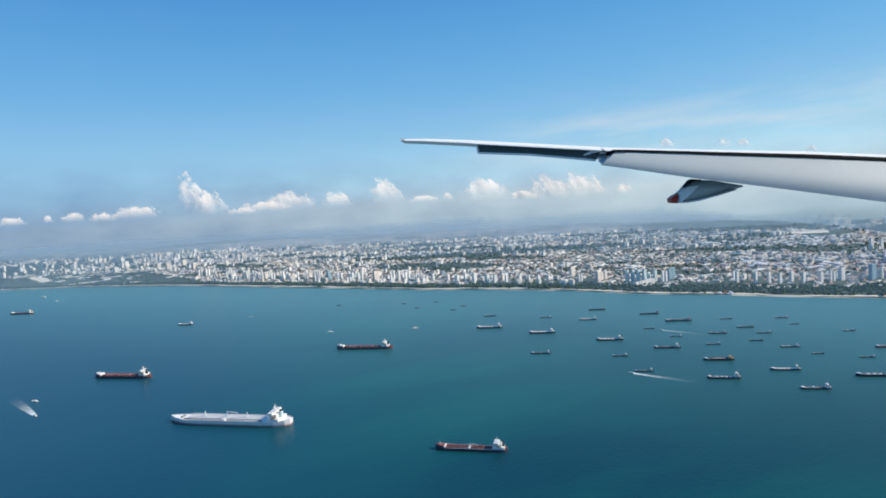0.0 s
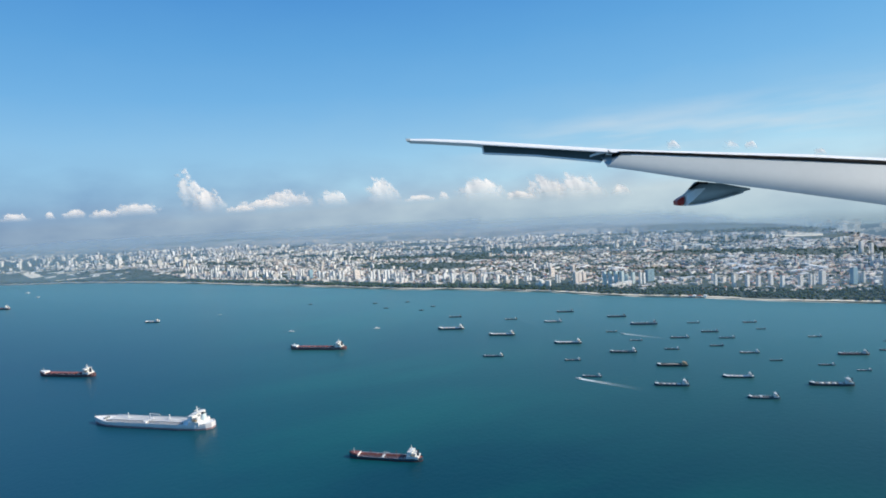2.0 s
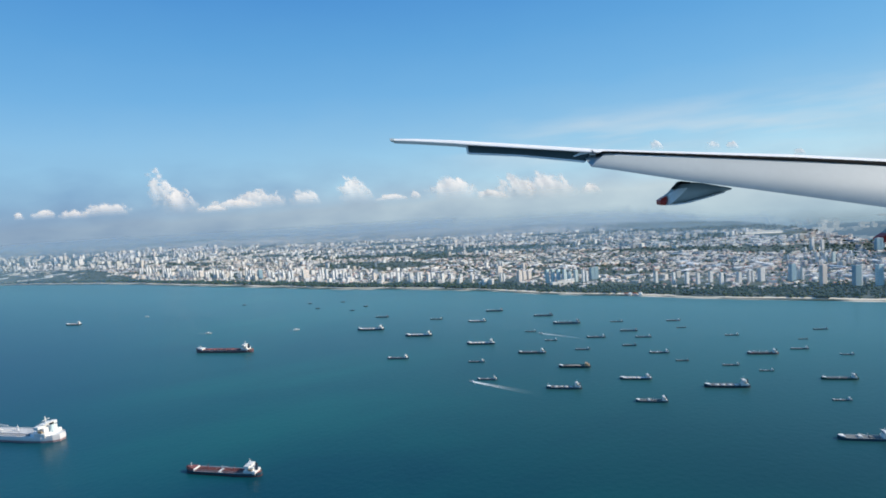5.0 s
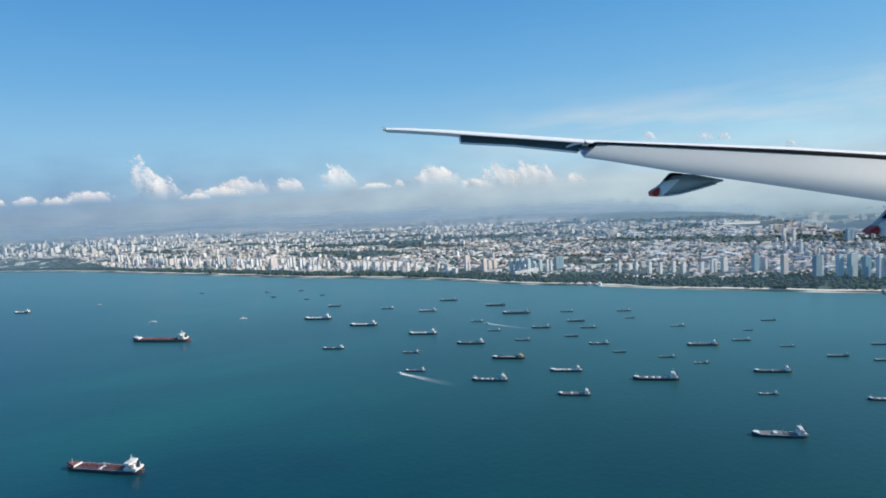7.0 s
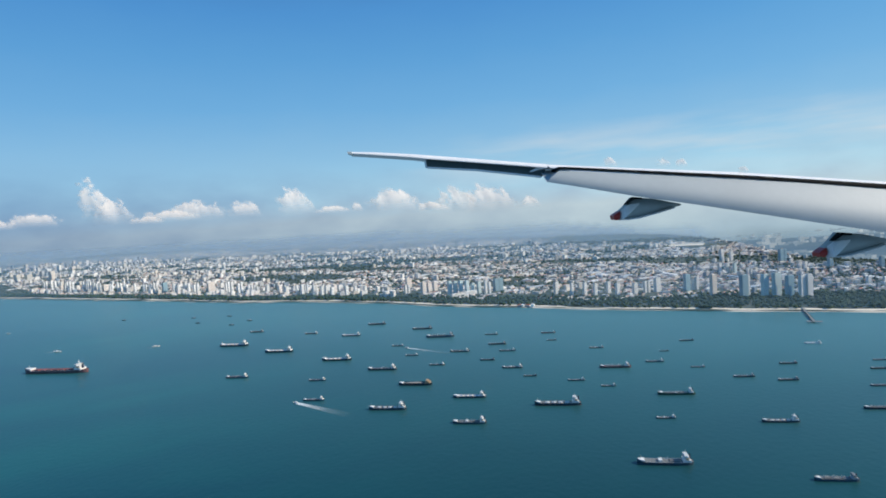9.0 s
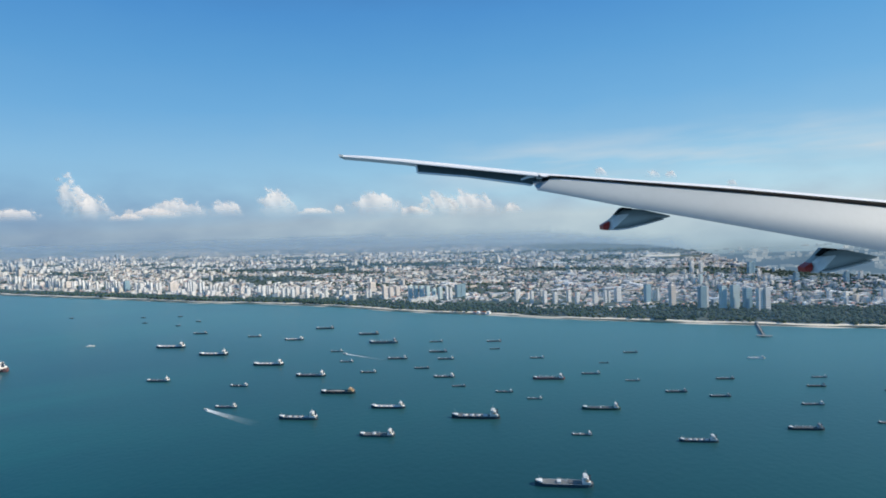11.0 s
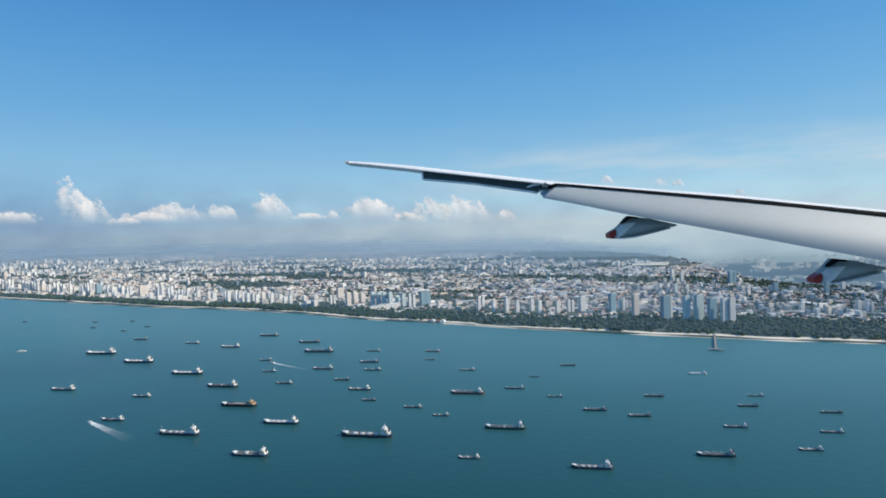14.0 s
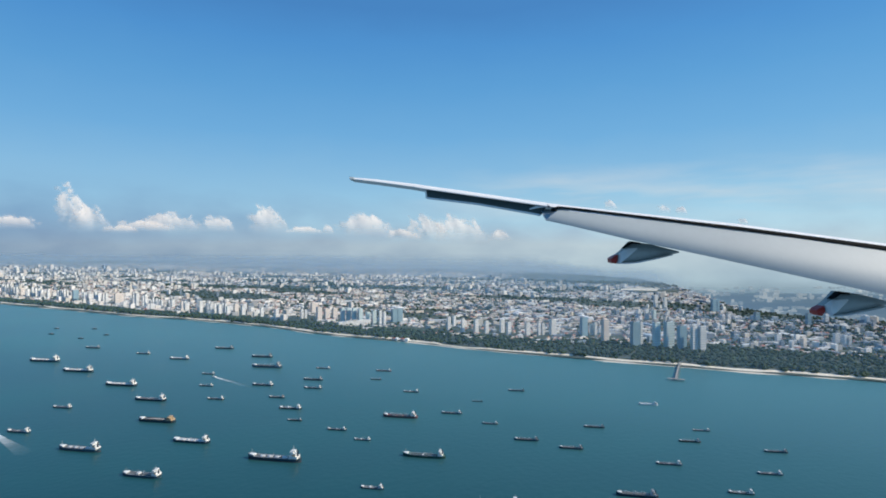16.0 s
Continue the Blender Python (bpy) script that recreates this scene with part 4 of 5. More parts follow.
def motor_boat(x, y, length, turn, wake=0.0, spread=0.06, dark=False):
    """A small white boat, with the foam that it leaves behind it."""
    boat = tagged(new("fishing_boat" if dark else "motor_boat"), "small dark wooden fishing boat with a grey cabin" if dark else "small white motor boat with a low cabin", "boat", "small boats on the sea")
    m, _ = hull_mesh(((-0.02, 0.7), (0.03, 0.95), (0.10, 1.0)), 0.15)
    part("hull", m, HULL_DARK if dark else WHITE, boat)
    part("deck", box(-0.46, 0.30, -0.12, 0.12, 0.085, 0.095), DECK_GREY if dark else DECK_PALE, boat)
    part("cabin", box(-0.25, 0.12, -0.09, 0.09, 0.095, 0.20, bevel=0.02), GREY_HOUSE if dark else WHITE, boat)
    part("cabin_window", box(0.117, 0.124, -0.08, 0.08, 0.13, 0.17), GLASS, boat)
    part("mast", tube(-0.1, 0, 0.2, -0.1, 0, 0.34, 0.008, 0.005, 6), WHITE, boat)
    boat.matrix_basis = pose(x, y, 0, 0, 0, turn) @ Matrix.Scale(length, 4)
    if wake:
        vs, fs = [], []
        for i in range(25):
            u = i / 24
            w = spread * (0.25 + 0.75 * u) * (1 + 0.2 * noise.noise((u * 9, x, y)))
            for k in range(5):
                v = k / 2 - 1
                vs.append((-u, v * w, 0.0))
            if i:
                fs += [(5 * i - 5 + k, 5 * i + k, 5 * i + k + 1, 5 * i - 4 + k) for k in range(4)]
        ob = tagged(from_lists("wake", vs, fs, [FOAM]), "white foam wake trailing behind a boat", "wake", kind="stuff")
        ob.matrix_basis = pose(x, y, 0.03, 0, 0, turn) @ Matrix.Diagonal((wake, wake, 1, 1))
    return boat


motor_boat(91.1, 124.0, 1.6, 121, 20.6, 0.07)
motor_boat(128.2, 156.7, 1.6, 119, 20.1, 0.05)
motor_boat(-67.6, 181.4, 2.2, -59, 32.7, 0.06)
motor_boat(-73.1, 197.4, 2.4, 147)
motor_boat(-11.6, 301.9, 2.2, -25, 5.4, 0.06)
motor_boat(22.0, 234.9, 2.6, -19, 6.1, 0.14)
motor_boat(55.1, 217.9, 2.6, -6, 5.5, 0.14)
motor_boat(-184.2, 543.9, 4.5, 147)
motor_boat(-160.9, 498.4, 3.5, 147)
motor_boat(34.1, 300.5, 2.4, 147, dark=True)
motor_boat(65.4, 278.2, 2.4, 147, dark=True)
motor_boat(67.6, 260.6, 2.4, 147, dark=True)
motor_boat(80.7, 270.1, 2.4, 147, dark=True)
motor_boat(80.9, 243.6, 2.4, 147, dark=True)
motor_boat(88.3, 249.5, 2.4, 147, dark=True)

# ---- towers along the coast ----
def stepped(w, d, bays, out, z0, z1):
    """A slab on a stepped plan, every second bay set back."""
    bm = bmesh.new()
    front, rear = [], []
    step = 2 * w / bays
    for k in range(bays):
        s = 0.14 if k % 2 else 0.0
        a, b2 = -w + k * step - (out if k == 0 else 0), -w + (k + 1) * step + (out if k == bays - 1 else 0)
        front += [(a, -d + s - out), (b2, -d + s - out)]
        rear += [(a, d - s + out), (b2, d - s + out)]
    ring = front + rear[::-1]
    lo = [bm.verts.new((x, y, z0)) for x, y in ring]
    hi = [bm.verts.new((x, y, z1)) for x, y in ring]
    n = len(ring)
    for i in range(n):
        bm.faces.new((lo[i], lo[(i + 1) % n], hi[(i + 1) % n], hi[i]))
    bm.faces.new(hi)
    bm.faces.new(lo[::-1])
    return bm


def tower(x, y, wide, deep, high, wall, turn, label, roof=True):
    """An apartment tower: a stepped body with a dark band of windows at each group of storeys and a plant room on the roof."""
    t = tagged(new("apartment_tower"), label, "building", "apartment towers along the coast")
    if x < 150:
        high *= 0.84
    w, d = wide / 2, deep / 2
    z0 = 0.25
    bays = max(1, int(wide / 1.3))
    part("wall", stepped(w, d, bays, 0.0, z0, z0 + high), wall, t)
    floors = max(3, min(10, int(high / 0.6)))
    fh = high / floors
    for i in range(floors):
        z = z0 + (i + 0.45) * fh
        part("window_band", stepped(w, d, bays, 0.015, z, z + fh * 0.22), BAND_BLUE if wall is WALL_BLUE else BAND, t)
    if roof:
        part("roof", box(-w * 0.55, w * 0.2, -d * 0.5, d * 0.5, z0 + high - 0.05, z0 + high + 0.35, bevel=0.04), ROOF_GREY if wall is not WALL_PINK else wall, t)
    t.matrix_basis = pose(x, y, 0, 0, 0, turn)
    return t


WHITE_T = "white apartment tower with dark window bands near the shore"
PINK_T = "pale pink apartment tower with dark window bands near the shore"
BLUE_T = "blue-grey apartment tower, shade partly in its colour, behind the shore trees"
TEAL_T = "pale green clad apartment slab behind the shore trees"
tower(166.7, 270.3, 1.1, 1.0, 4.6, WALL_WHITE, 22, WHITE_T)
tower(168.4, 270.4, 1.1, 1.0, 4.2, WALL_WHITE, 21, WHITE_T)
tower(176.2, 292.8, 3.7, 1.7, 5.2, WALL_PINK, 21, PINK_T)
tower(173.4, 261.3, 2.4, 1.7, 6.0, WALL_PINK, 20, PINK_T)
tower(177.8, 265.0, 2.4, 1.7, 4.7, WALL_PINK, 20, PINK_T)
tower(182.0, 267.3, 2.3, 1.6, 4.6, WALL_PINK, 19, PINK_T)
tower(181.5, 246.3, 1.8, 1.3, 6.9, WALL_TEAL, 18, TEAL_T)
tower(183.7, 244.5, 1.8, 1.3, 6.9, WALL_TEAL, 17, TEAL_T)
tower(185.9, 242.7, 1.8, 1.3, 6.9, WALL_TEAL, 17, TEAL_T)
tower(188.3, 240.9, 1.9, 1.4, 6.9, WALL_TEAL, 16, TEAL_T)
tower(192.3, 242.7, 1.8, 1.3, 5.0, WALL_TEAL, 16, TEAL_T)
tower(194.4, 240.1, 1.8, 1.3, 5.8, WALL_TEAL, 15, TEAL_T)
tower(196.2, 236.3, 1.2, 1.0, 6.1, WALL_WHITE, 15, WHITE_T)
tower(198.1, 236.1, 1.2, 1.0, 5.5, WALL_WHITE, 14, WHITE_T)
tower(205.5, 240.8, 5.4, 1.7, 6.1, WALL_BLUE, 14, BLUE_T)
tower(184.3, 236.0, 16.0, 1.7, 2.2, WALL_WHITE, 17, WHITE_T)
tower(218.2, 209.6, 1.5, 1.1, 5.3, WALL_WHITE, 9, WHITE_T)
tower(224.1, 217.4, 1.2, 1.0, 4.3, WALL_WHITE, 9, WHITE_T)
tower(220.8, 201.1, 1.3, 1.0, 5.4, WALL_WHITE, 8, WHITE_T)
tower(225.2, 197.7, 1.6, 1.1, 5.3, WALL_WHITE, 7, WHITE_T)
tower(228.0, 194.2, 1.6, 1.1, 4.9, WALL_WHITE, 6, WHITE_T)
tower(234.8, 193.8, 1.7, 1.2, 5.0, WALL_WHITE, 5, WHITE_T)
tower(234.3, 187.3, 1.6, 1.1, 5.0, WALL_WHITE, 4, WHITE_T)
tower(240.6, 183.8, 1.8, 1.3, 4.8, WALL_WHITE, 3, WHITE_T)
tower(244.9, 182.5, 1.0, 1.0, 5.2, WALL_WHITE, 2, WHITE_T)
tower(246.6, 182.3, 1.0, 1.0, 4.7, WALL_WHITE, 2, WHITE_T)
tower(250.7, 181.5, 2.4, 1.7, 5.9, WALL_WHITE, 1, WHITE_T)
tower(260.0, 174.3, 2.5, 1.7, 7.1, WALL_BLUE, -1, BLUE_T)
tower(263.9, 174.7, 1.0, 1.0, 4.3, WALL_WHITE, -1, WHITE_T)
tower(264.7, 173.4, 1.0, 1.0, 5.0, WALL_WHITE, -1, WHITE_T)
tower(258.1, 159.3, 2.3, 1.6, 8.2, WALL_PINK, -2, PINK_T)
tower(263.2, 149.7, 3.0, 1.7, 8.2, WALL_BLUE, -4, BLUE_T)
tower(266.6, 150.6, 0.9, 1.0, 7.8, WALL_WHITE, -5, WHITE_T)
tower(267.5, 144.3, 2.2, 1.5, 8.4, WALL_TEAL, -6, TEAL_T)
tower(270.8, 141.9, 3.2, 1.7, 8.8, WALL_TEAL, -6, TEAL_T)
tower(272.8, 138.3, 2.8, 1.7, 7.8, WALL_BLUE, -7, BLUE_T)
tower(274.6, 134.9, 1.9, 1.3, 7.8, WALL_WHITE, -8, WHITE_T)
tower(277.1, 134.1, 2.2, 1.6, 8.0, WALL_WHITE, -8, WHITE_T)
tower(313.1, 203.1, 1.6, 1.1, 5.0, WALL_WHITE, -3, WHITE_T)
tower(315.7, 200.7, 1.6, 1.1, 5.0, WALL_WHITE, -3, WHITE_T)
tower(318.2, 198.5, 1.6, 1.1, 5.0, WALL_TEAL, -4, TEAL_T)
tower(317.5, 190.7, 1.0, 1.0, 2.9, WALL_WHITE, -4, WHITE_T)
tower(319.0, 190.2, 1.0, 1.0, 2.5, WALL_WHITE, -5, WHITE_T)
tower(360.4, 241.9, 2.1, 1.5, 7.0, WALL_WHITE, -3, WHITE_T)
tower(363.9, 238.2, 1.9, 1.3, 6.0, WALL_WHITE, -3, WHITE_T)
tower(373.2, 212.5, 4.4, 1.7, 6.8, WALL_BLUE, -6, BLUE_T)
tower(344.7, 183.6, 1.7, 1.2, 3.2, WALL_WHITE, -7, WHITE_T)
tower(345.8, 181.4, 1.7, 1.2, 3.7, WALL_WHITE, -8, WHITE_T)
tower(360.3, 178.4, 2.3, 1.6, 4.0, WALL_BLUE, -9, BLUE_T)
tower(368.5, 159.9, 1.9, 1.3, 5.1, WALL_BLUE, -12, BLUE_T)
tower(387.8, 164.6, 1.8, 1.3, 3.5, WALL_WHITE, -12, WHITE_T)
tower(331.4, 125.3, 1.6, 1.1, 3.5, WALL_WHITE, -14, WHITE_T)
tower(333.9, 124.4, 1.6, 1.1, 3.2, WALL_WHITE, -14, WHITE_T)
tower(331.2, 122.3, 1.0, 1.0, 3.5, WALL_WHITE, -14, WHITE_T)
tower(332.6, 121.7, 1.0, 1.0, 3.1, WALL_WHITE, -14, WHITE_T)
tower(317.0, 136.6, 1.6, 1.1, 2.8, WALL_WHITE, -11, WHITE_T)
tower(318.7, 132.1, 2.1, 1.5, 1.0, WALL_WHITE, -12, WHITE_T)
tower(321.3, 130.5, 2.1, 1.5, 0.9, WALL_WHITE, -12, WHITE_T)
tower(-66.7, 588.1, 1.5, 1.1, 6.8, WALL_WHITE, 48, WHITE_T)
tower(-63.9, 582.4, 1.5, 1.1, 7.8, WALL_WHITE, 48, WHITE_T)
tower(-59.0, 578.7, 1.7, 1.2, 8.1, WALL_WHITE, 48, WHITE_T)
tower(-56.6, 579.3, 1.7, 1.2, 7.3, WALL_WHITE, 47, WHITE_T)
tower(-52.2, 570.5, 1.5, 1.1, 6.8, WALL_WHITE, 47, WHITE_T)
tower(-49.9, 569.4, 1.5, 1.1, 6.0, WALL_WHITE, 47, WHITE_T)
tower(-37.0, 524.1, 1.3, 1.0, 7.5, WALL_WHITE, 47, WHITE_T)
tower(-34.9, 519.6, 1.3, 1.0, 8.7, WALL_WHITE, 47, WHITE_T)
tower(-32.4, 516.6, 1.3, 1.0, 10.0, WALL_WHITE, 47, WHITE_T)
tower(-30.5, 517.4, 1.3, 1.0, 9.1, WALL_WHITE, 46, WHITE_T)
tower(-21.8, 509.4, 1.5, 1.0, 8.7, WALL_WHITE, 46, WHITE_T)
tower(-19.5, 508.3, 1.5, 1.0, 7.6, WALL_WHITE, 46, WHITE_T)
tower(-17.6, 498.1, 1.1, 1.0, 7.2, WALL_WHITE, 46, WHITE_T)
tower(-15.9, 494.2, 1.1, 1.0, 8.3, WALL_WHITE, 45, WHITE_T)
tower(-13.8, 491.8, 1.1, 1.0, 9.7, WALL_WHITE, 45, WHITE_T)
tower(-12.2, 492.8, 1.1, 1.0, 8.7, WALL_WHITE, 45, WHITE_T)
tower(-11.0, 490.5, 1.0, 1.0, 8.1, WALL_WHITE, 45, WHITE_T)
tower(-9.6, 490.2, 1.0, 1.0, 7.1, WALL_WHITE, 45, WHITE_T)
tower(-7.7, 488.0, 1.0, 1.0, 6.6, WALL_WHITE, 45, WHITE_T)
tower(-6.2, 484.4, 1.0, 1.0, 7.6, WALL_WHITE, 45, WHITE_T)
tower(-3.3, 487.6, 3.8, 1.7, 5.8, WALL_PINK, 44, PINK_T)
tower(1.0, 479.6, 1.4, 1.0, 5.5, WALL_WHITE, 44, WHITE_T)
tower(3.0, 475.3, 1.4, 1.0, 6.3, WALL_WHITE, 44, WHITE_T)
tower(8.2, 465.0, 1.3, 1.0, 8.7, WALL_WHITE, 44, WHITE_T)
tower(10.2, 465.4, 1.3, 1.0, 7.8, WALL_WHITE, 43, WHITE_T)
tower(12.7, 462.5, 1.3, 1.0, 7.2, WALL_WHITE, 43, WHITE_T)
tower(14.6, 461.6, 1.3, 1.0, 6.4, WALL_WHITE, 43, WHITE_T)
tower(21.2, 449.9, 1.4, 1.0, 7.3, WALL_WHITE, 42, WHITE_T)
tower(26.8, 449.3, 0.9, 1.0, 6.5, WALL_WHITE, 42, WHITE_T)
tower(28.2, 449.0, 0.9, 1.0, 5.7, WALL_WHITE, 42, WHITE_T)
tower(32.7, 430.9, 1.0, 1.0, 6.7, WALL_WHITE, 41, WHITE_T)
tower(34.0, 427.7, 1.0, 1.0, 7.7, WALL_WHITE, 41, WHITE_T)
tower(35.8, 425.7, 1.0, 1.0, 9.0, WALL_WHITE, 41, WHITE_T)
tower(37.4, 426.3, 1.0, 1.0, 8.1, WALL_WHITE, 41, WHITE_T)
tower(42.7, 422.1, 3.4, 1.7, 8.1, WALL_BLUE, 40, BLUE_T)
tower(48.7, 418.0, 1.8, 1.3, 6.3, WALL_WHITE, 40, WHITE_T)
tower(51.4, 417.3, 1.8, 1.3, 5.7, WALL_WHITE, 39, WHITE_T)
tower(56.2, 409.3, 1.6, 1.1, 7.4, WALL_WHITE, 39, WHITE_T)
tower(58.4, 407.9, 1.6, 1.1, 6.5, WALL_WHITE, 39, WHITE_T)
tower(62.0, 402.5, 1.7, 1.2, 6.0, WALL_WHITE, 38, WHITE_T)
tower(64.1, 398.5, 1.7, 1.2, 6.9, WALL_WHITE, 38, WHITE_T)
tower(72.5, 387.7, 5.3, 1.7, 7.6, WALL_PINK, 37, PINK_T)
tower(81.5, 379.9, 1.4, 1.0, 6.9, WALL_WHITE, 36, WHITE_T)
tower(83.0, 376.6, 1.4, 1.0, 8.0, WALL_WHITE, 36, WHITE_T)
tower(84.7, 368.5, 1.8, 1.3, 8.7, WALL_WHITE, 36, WHITE_T)
tower(88.5, 364.2, 1.5, 1.1, 7.4, WALL_WHITE, 35, WHITE_T)
tower(90.1, 360.9, 1.5, 1.1, 8.5, WALL_WHITE, 35, WHITE_T)
tower(94.1, 357.8, 1.0, 1.0, 6.4, WALL_WHITE, 34, WHITE_T)
tower(95.8, 358.1, 1.0, 1.0, 5.8, WALL_WHITE, 34, WHITE_T)
tower(97.3, 356.3, 1.0, 1.0, 5.4, WALL_WHITE, 34, WHITE_T)
tower(98.8, 355.8, 1.0, 1.0, 4.7, WALL_WHITE, 34, WHITE_T)
tower(104.7, 352.9, 2.0, 1.4, 5.1, WALL_WHITE, 33, WHITE_T)
tower(110.7, 338.7, 2.1, 1.5, 5.0, WALL_PINK, 32, PINK_T)
tower(112.3, 327.8, 1.0, 1.0, 6.3, WALL_WHITE, 31, WHITE_T)
tower(114.0, 327.9, 1.0, 1.0, 5.7, WALL_WHITE, 31, WHITE_T)
tower(120.6, 316.3, 1.8, 1.3, 7.1, WALL_WHITE, 30, WHITE_T)
tower(125.9, 310.3, 1.0, 1.0, 7.0, WALL_WHITE, 29, WHITE_T)
tower(127.6, 310.3, 1.0, 1.0, 6.3, WALL_WHITE, 29, WHITE_T)
tower(131.4, 310.6, 1.0, 1.0, 6.1, WALL_WHITE, 28, WHITE_T)
tower(132.8, 310.0, 1.0, 1.0, 5.4, WALL_WHITE, 28, WHITE_T)
tower(133.8, 297.3, 1.8, 1.2, 5.6, WALL_WHITE, 28, WHITE_T)
tower(113.1, 326.9, 1.7, 1.2, 5.3, WALL_WHITE, 31, WHITE_T)
tower(119.3, 328.9, 1.5, 1.1, 5.6, WALL_WHITE, 31, WHITE_T)
tower(123.7, 326.2, 1.0, 1.0, 5.2, WALL_WHITE, 30, WHITE_T)
tower(124.5, 323.9, 1.0, 1.0, 6.0, WALL_WHITE, 30, WHITE_T)
tower(125.9, 308.2, 1.8, 1.3, 6.2, WALL_WHITE, 29, WHITE_T)
tower(129.9, 305.9, 1.6, 1.1, 5.8, WALL_WHITE, 28, WHITE_T)
tower(138.0, 312.0, 2.2, 1.6, 5.0, WALL_PINK, 27, PINK_T)
tower(140.9, 293.5, 1.8, 1.2, 6.1, WALL_WHITE, 26, WHITE_T)
tower(144.7, 289.2, 1.6, 1.1, 5.6, WALL_WHITE, 26, WHITE_T)
tower(149.3, 286.1, 1.6, 1.1, 5.3, WALL_WHITE, 25, WHITE_T)

# ---- the rest of the city ----
rnd = random.Random(4)
LENGTHS = [0.0]
for i in range(len(SHORE) - 1):
    LENGTHS.append(LENGTHS[-1] + math.hypot(SHORE[i + 1][0] - SHORE[i][0], SHORE[i + 1][1] - SHORE[i][1]))


# the way inland at each point of the shoreline
NORMALS = [(Vector(b) - Vector(a)).normalized() for a, b in zip(SHORE, shore_offset(1.0))]


def spot(d_low, d_high, bias, s_low=0.30, s_high=1.0):
    """A place on the land, at a distance behind the shore that is drawn so that near ones are more frequent."""
    while True:
        s = rnd.uniform(s_low, s_high) * LENGTHS[-1]
        i = max(k for k in range(len(SHORE) - 1) if LENGTHS[k] <= s)
        f = (s - LENGTHS[i]) / (LENGTHS[i + 1] - LENGTHS[i])
        (ax, ay), (bx, by) = SHORE[i], SHORE[i + 1]
        u = rnd.random() ** bias
        d = d_low + (d_high - d_low) * u
        u0, u1 = NORMALS[i], NORMALS[i + 1]
        turn = rnd.uniform(-0.25, 0.25) if d > 60 else 0
        n = (u0 * (1 - f) + u1 * f).normalized()
        n = Vector((n.x * math.cos(turn) - n.y * math.sin(turn), n.x * math.sin(turn) + n.y * math.cos(turn)))
        x, y = ax + (bx - ax) * f + n.x * d, ay + (by - ay) * f + n.y * d
        if inside(x, y, LAND_POLY):
            real, _ = inland(x, y)
            if real > d_low * 0.9:
                return x, y, real


def boxes_into(vs, fs, x, y, w, d, h, a, z0=0.2, gable=0.0):
    c, s = math.cos(a), math.sin(a)
    b = len(vs)
    for z in (z0, z0 + h):
        for px, py in ((-w, -d), (w, -d), (w, d), (-w, d)):
            vs.append((x + (px * c - py * s) / 2, y + (px * s + py * c) / 2, z))
    fs += [(b, b + 1, b + 5, b + 4), (b + 1, b + 2, b + 6, b + 5), (b + 2, b + 3, b + 7, b + 6), (b + 3, b, b + 4, b + 7)]
    if not gable:
        fs.append((b + 4, b + 5, b + 6, b + 7))


def roof_into(vs, fs, x, y, w, d, z, rise, a):
    c, s = math.cos(a), math.sin(a)
    b = len(vs)
    for px, py, pz in ((-w, -d, 0), (w, -d, 0), (w, d, 0), (-w, d, 0), (-w * 0.6, 0, rise), (w * 0.6, 0, rise)):
        vs.append((x + (px * c - py * s) / 2, y + (px * s + py * c) / 2, z + pz))
    fs += [(b, b + 1, b + 5, b + 4), (b + 2, b + 3, b + 4, b + 5), (b + 1, b + 2, b + 5), (b + 3, b, b + 4)]


TAKEN = [(388, 190, 40.0), (452, 344, 44.0), (440, 326, 30.0)] + [(o.location.x, o.location.y, 4.0) for o in bpy.data.objects if o.name.startswith("apartment_tower")]


def clear(x, y, r):
    return all((x - a) ** 2 + (y - b) ** 2 > (r + c * 0.5) ** 2 for a, b, c in TAKEN)


def green(x, y):
    """Below zero where gardens and woods lie between the quarters, drawn out along the coast."""
    a, c = x * 0.687 - y * 0.727, x * 0.727 + y * 0.687
    return noise.noise((a * 0.007, c * 0.021, 3.1)) + 0.6 * noise.noise((a * 0.021, c * 0.055, 7.7))


def low_west(x, d):
    """Open green ground behind the shore in the west."""
    return x < -60 and d < 25 + min(95, (-60 - x) * 1.1)


WOOD = [(430, 480), (470, 365), (500, 350), (560, 470), (560, 610), (480, 620)]


def wooded(x, y):
    """The dark wood round the bare strip, far to the east."""
    return x > 380 and inside(x, y, WOOD)


def belt(x):
    """Width of the tree belt behind the beach."""
    return 11 + 8 * min(1, max(0, (x - 150) / 50)) + 15 * min(1, max(0, (x - 235) / 30))


def turned(x, y):
    """Streets follow the bend of the coast."""
    return radians(38) - 0.8 * math.atan2(x - 65, y) + rnd.choice((0, 0, math.pi / 2)) + rnd.uniform(-0.3, 0.3)


bv, bf, hv, hf, rv, rf, sv, sf = [], [], [], [], [], [], [], []
# low houses
count = 0
while count < 9000:
    x, y, d = spot(14, 330, 1.15, 0.42, 1.0)
    if d < belt(x) or green(x, y) < -0.14 or low_west(x, d) or wooded(x, y) or not clear(x, y, 1.4):
        continue
    w, dd, h = rnd.uniform(0.7, 1.7), rnd.uniform(0.6, 1.0), rnd.uniform(0.3, 0.6)
    a = turned(x, y)
    boxes_into(hv, hf, x, y, w, dd, h, a, gable=1)
    roof_into(rv, rf, x, y, w * 1.08, dd * 1.12, 0.2 + h, rnd.uniform(0.15, 0.35), a)
    count += 1
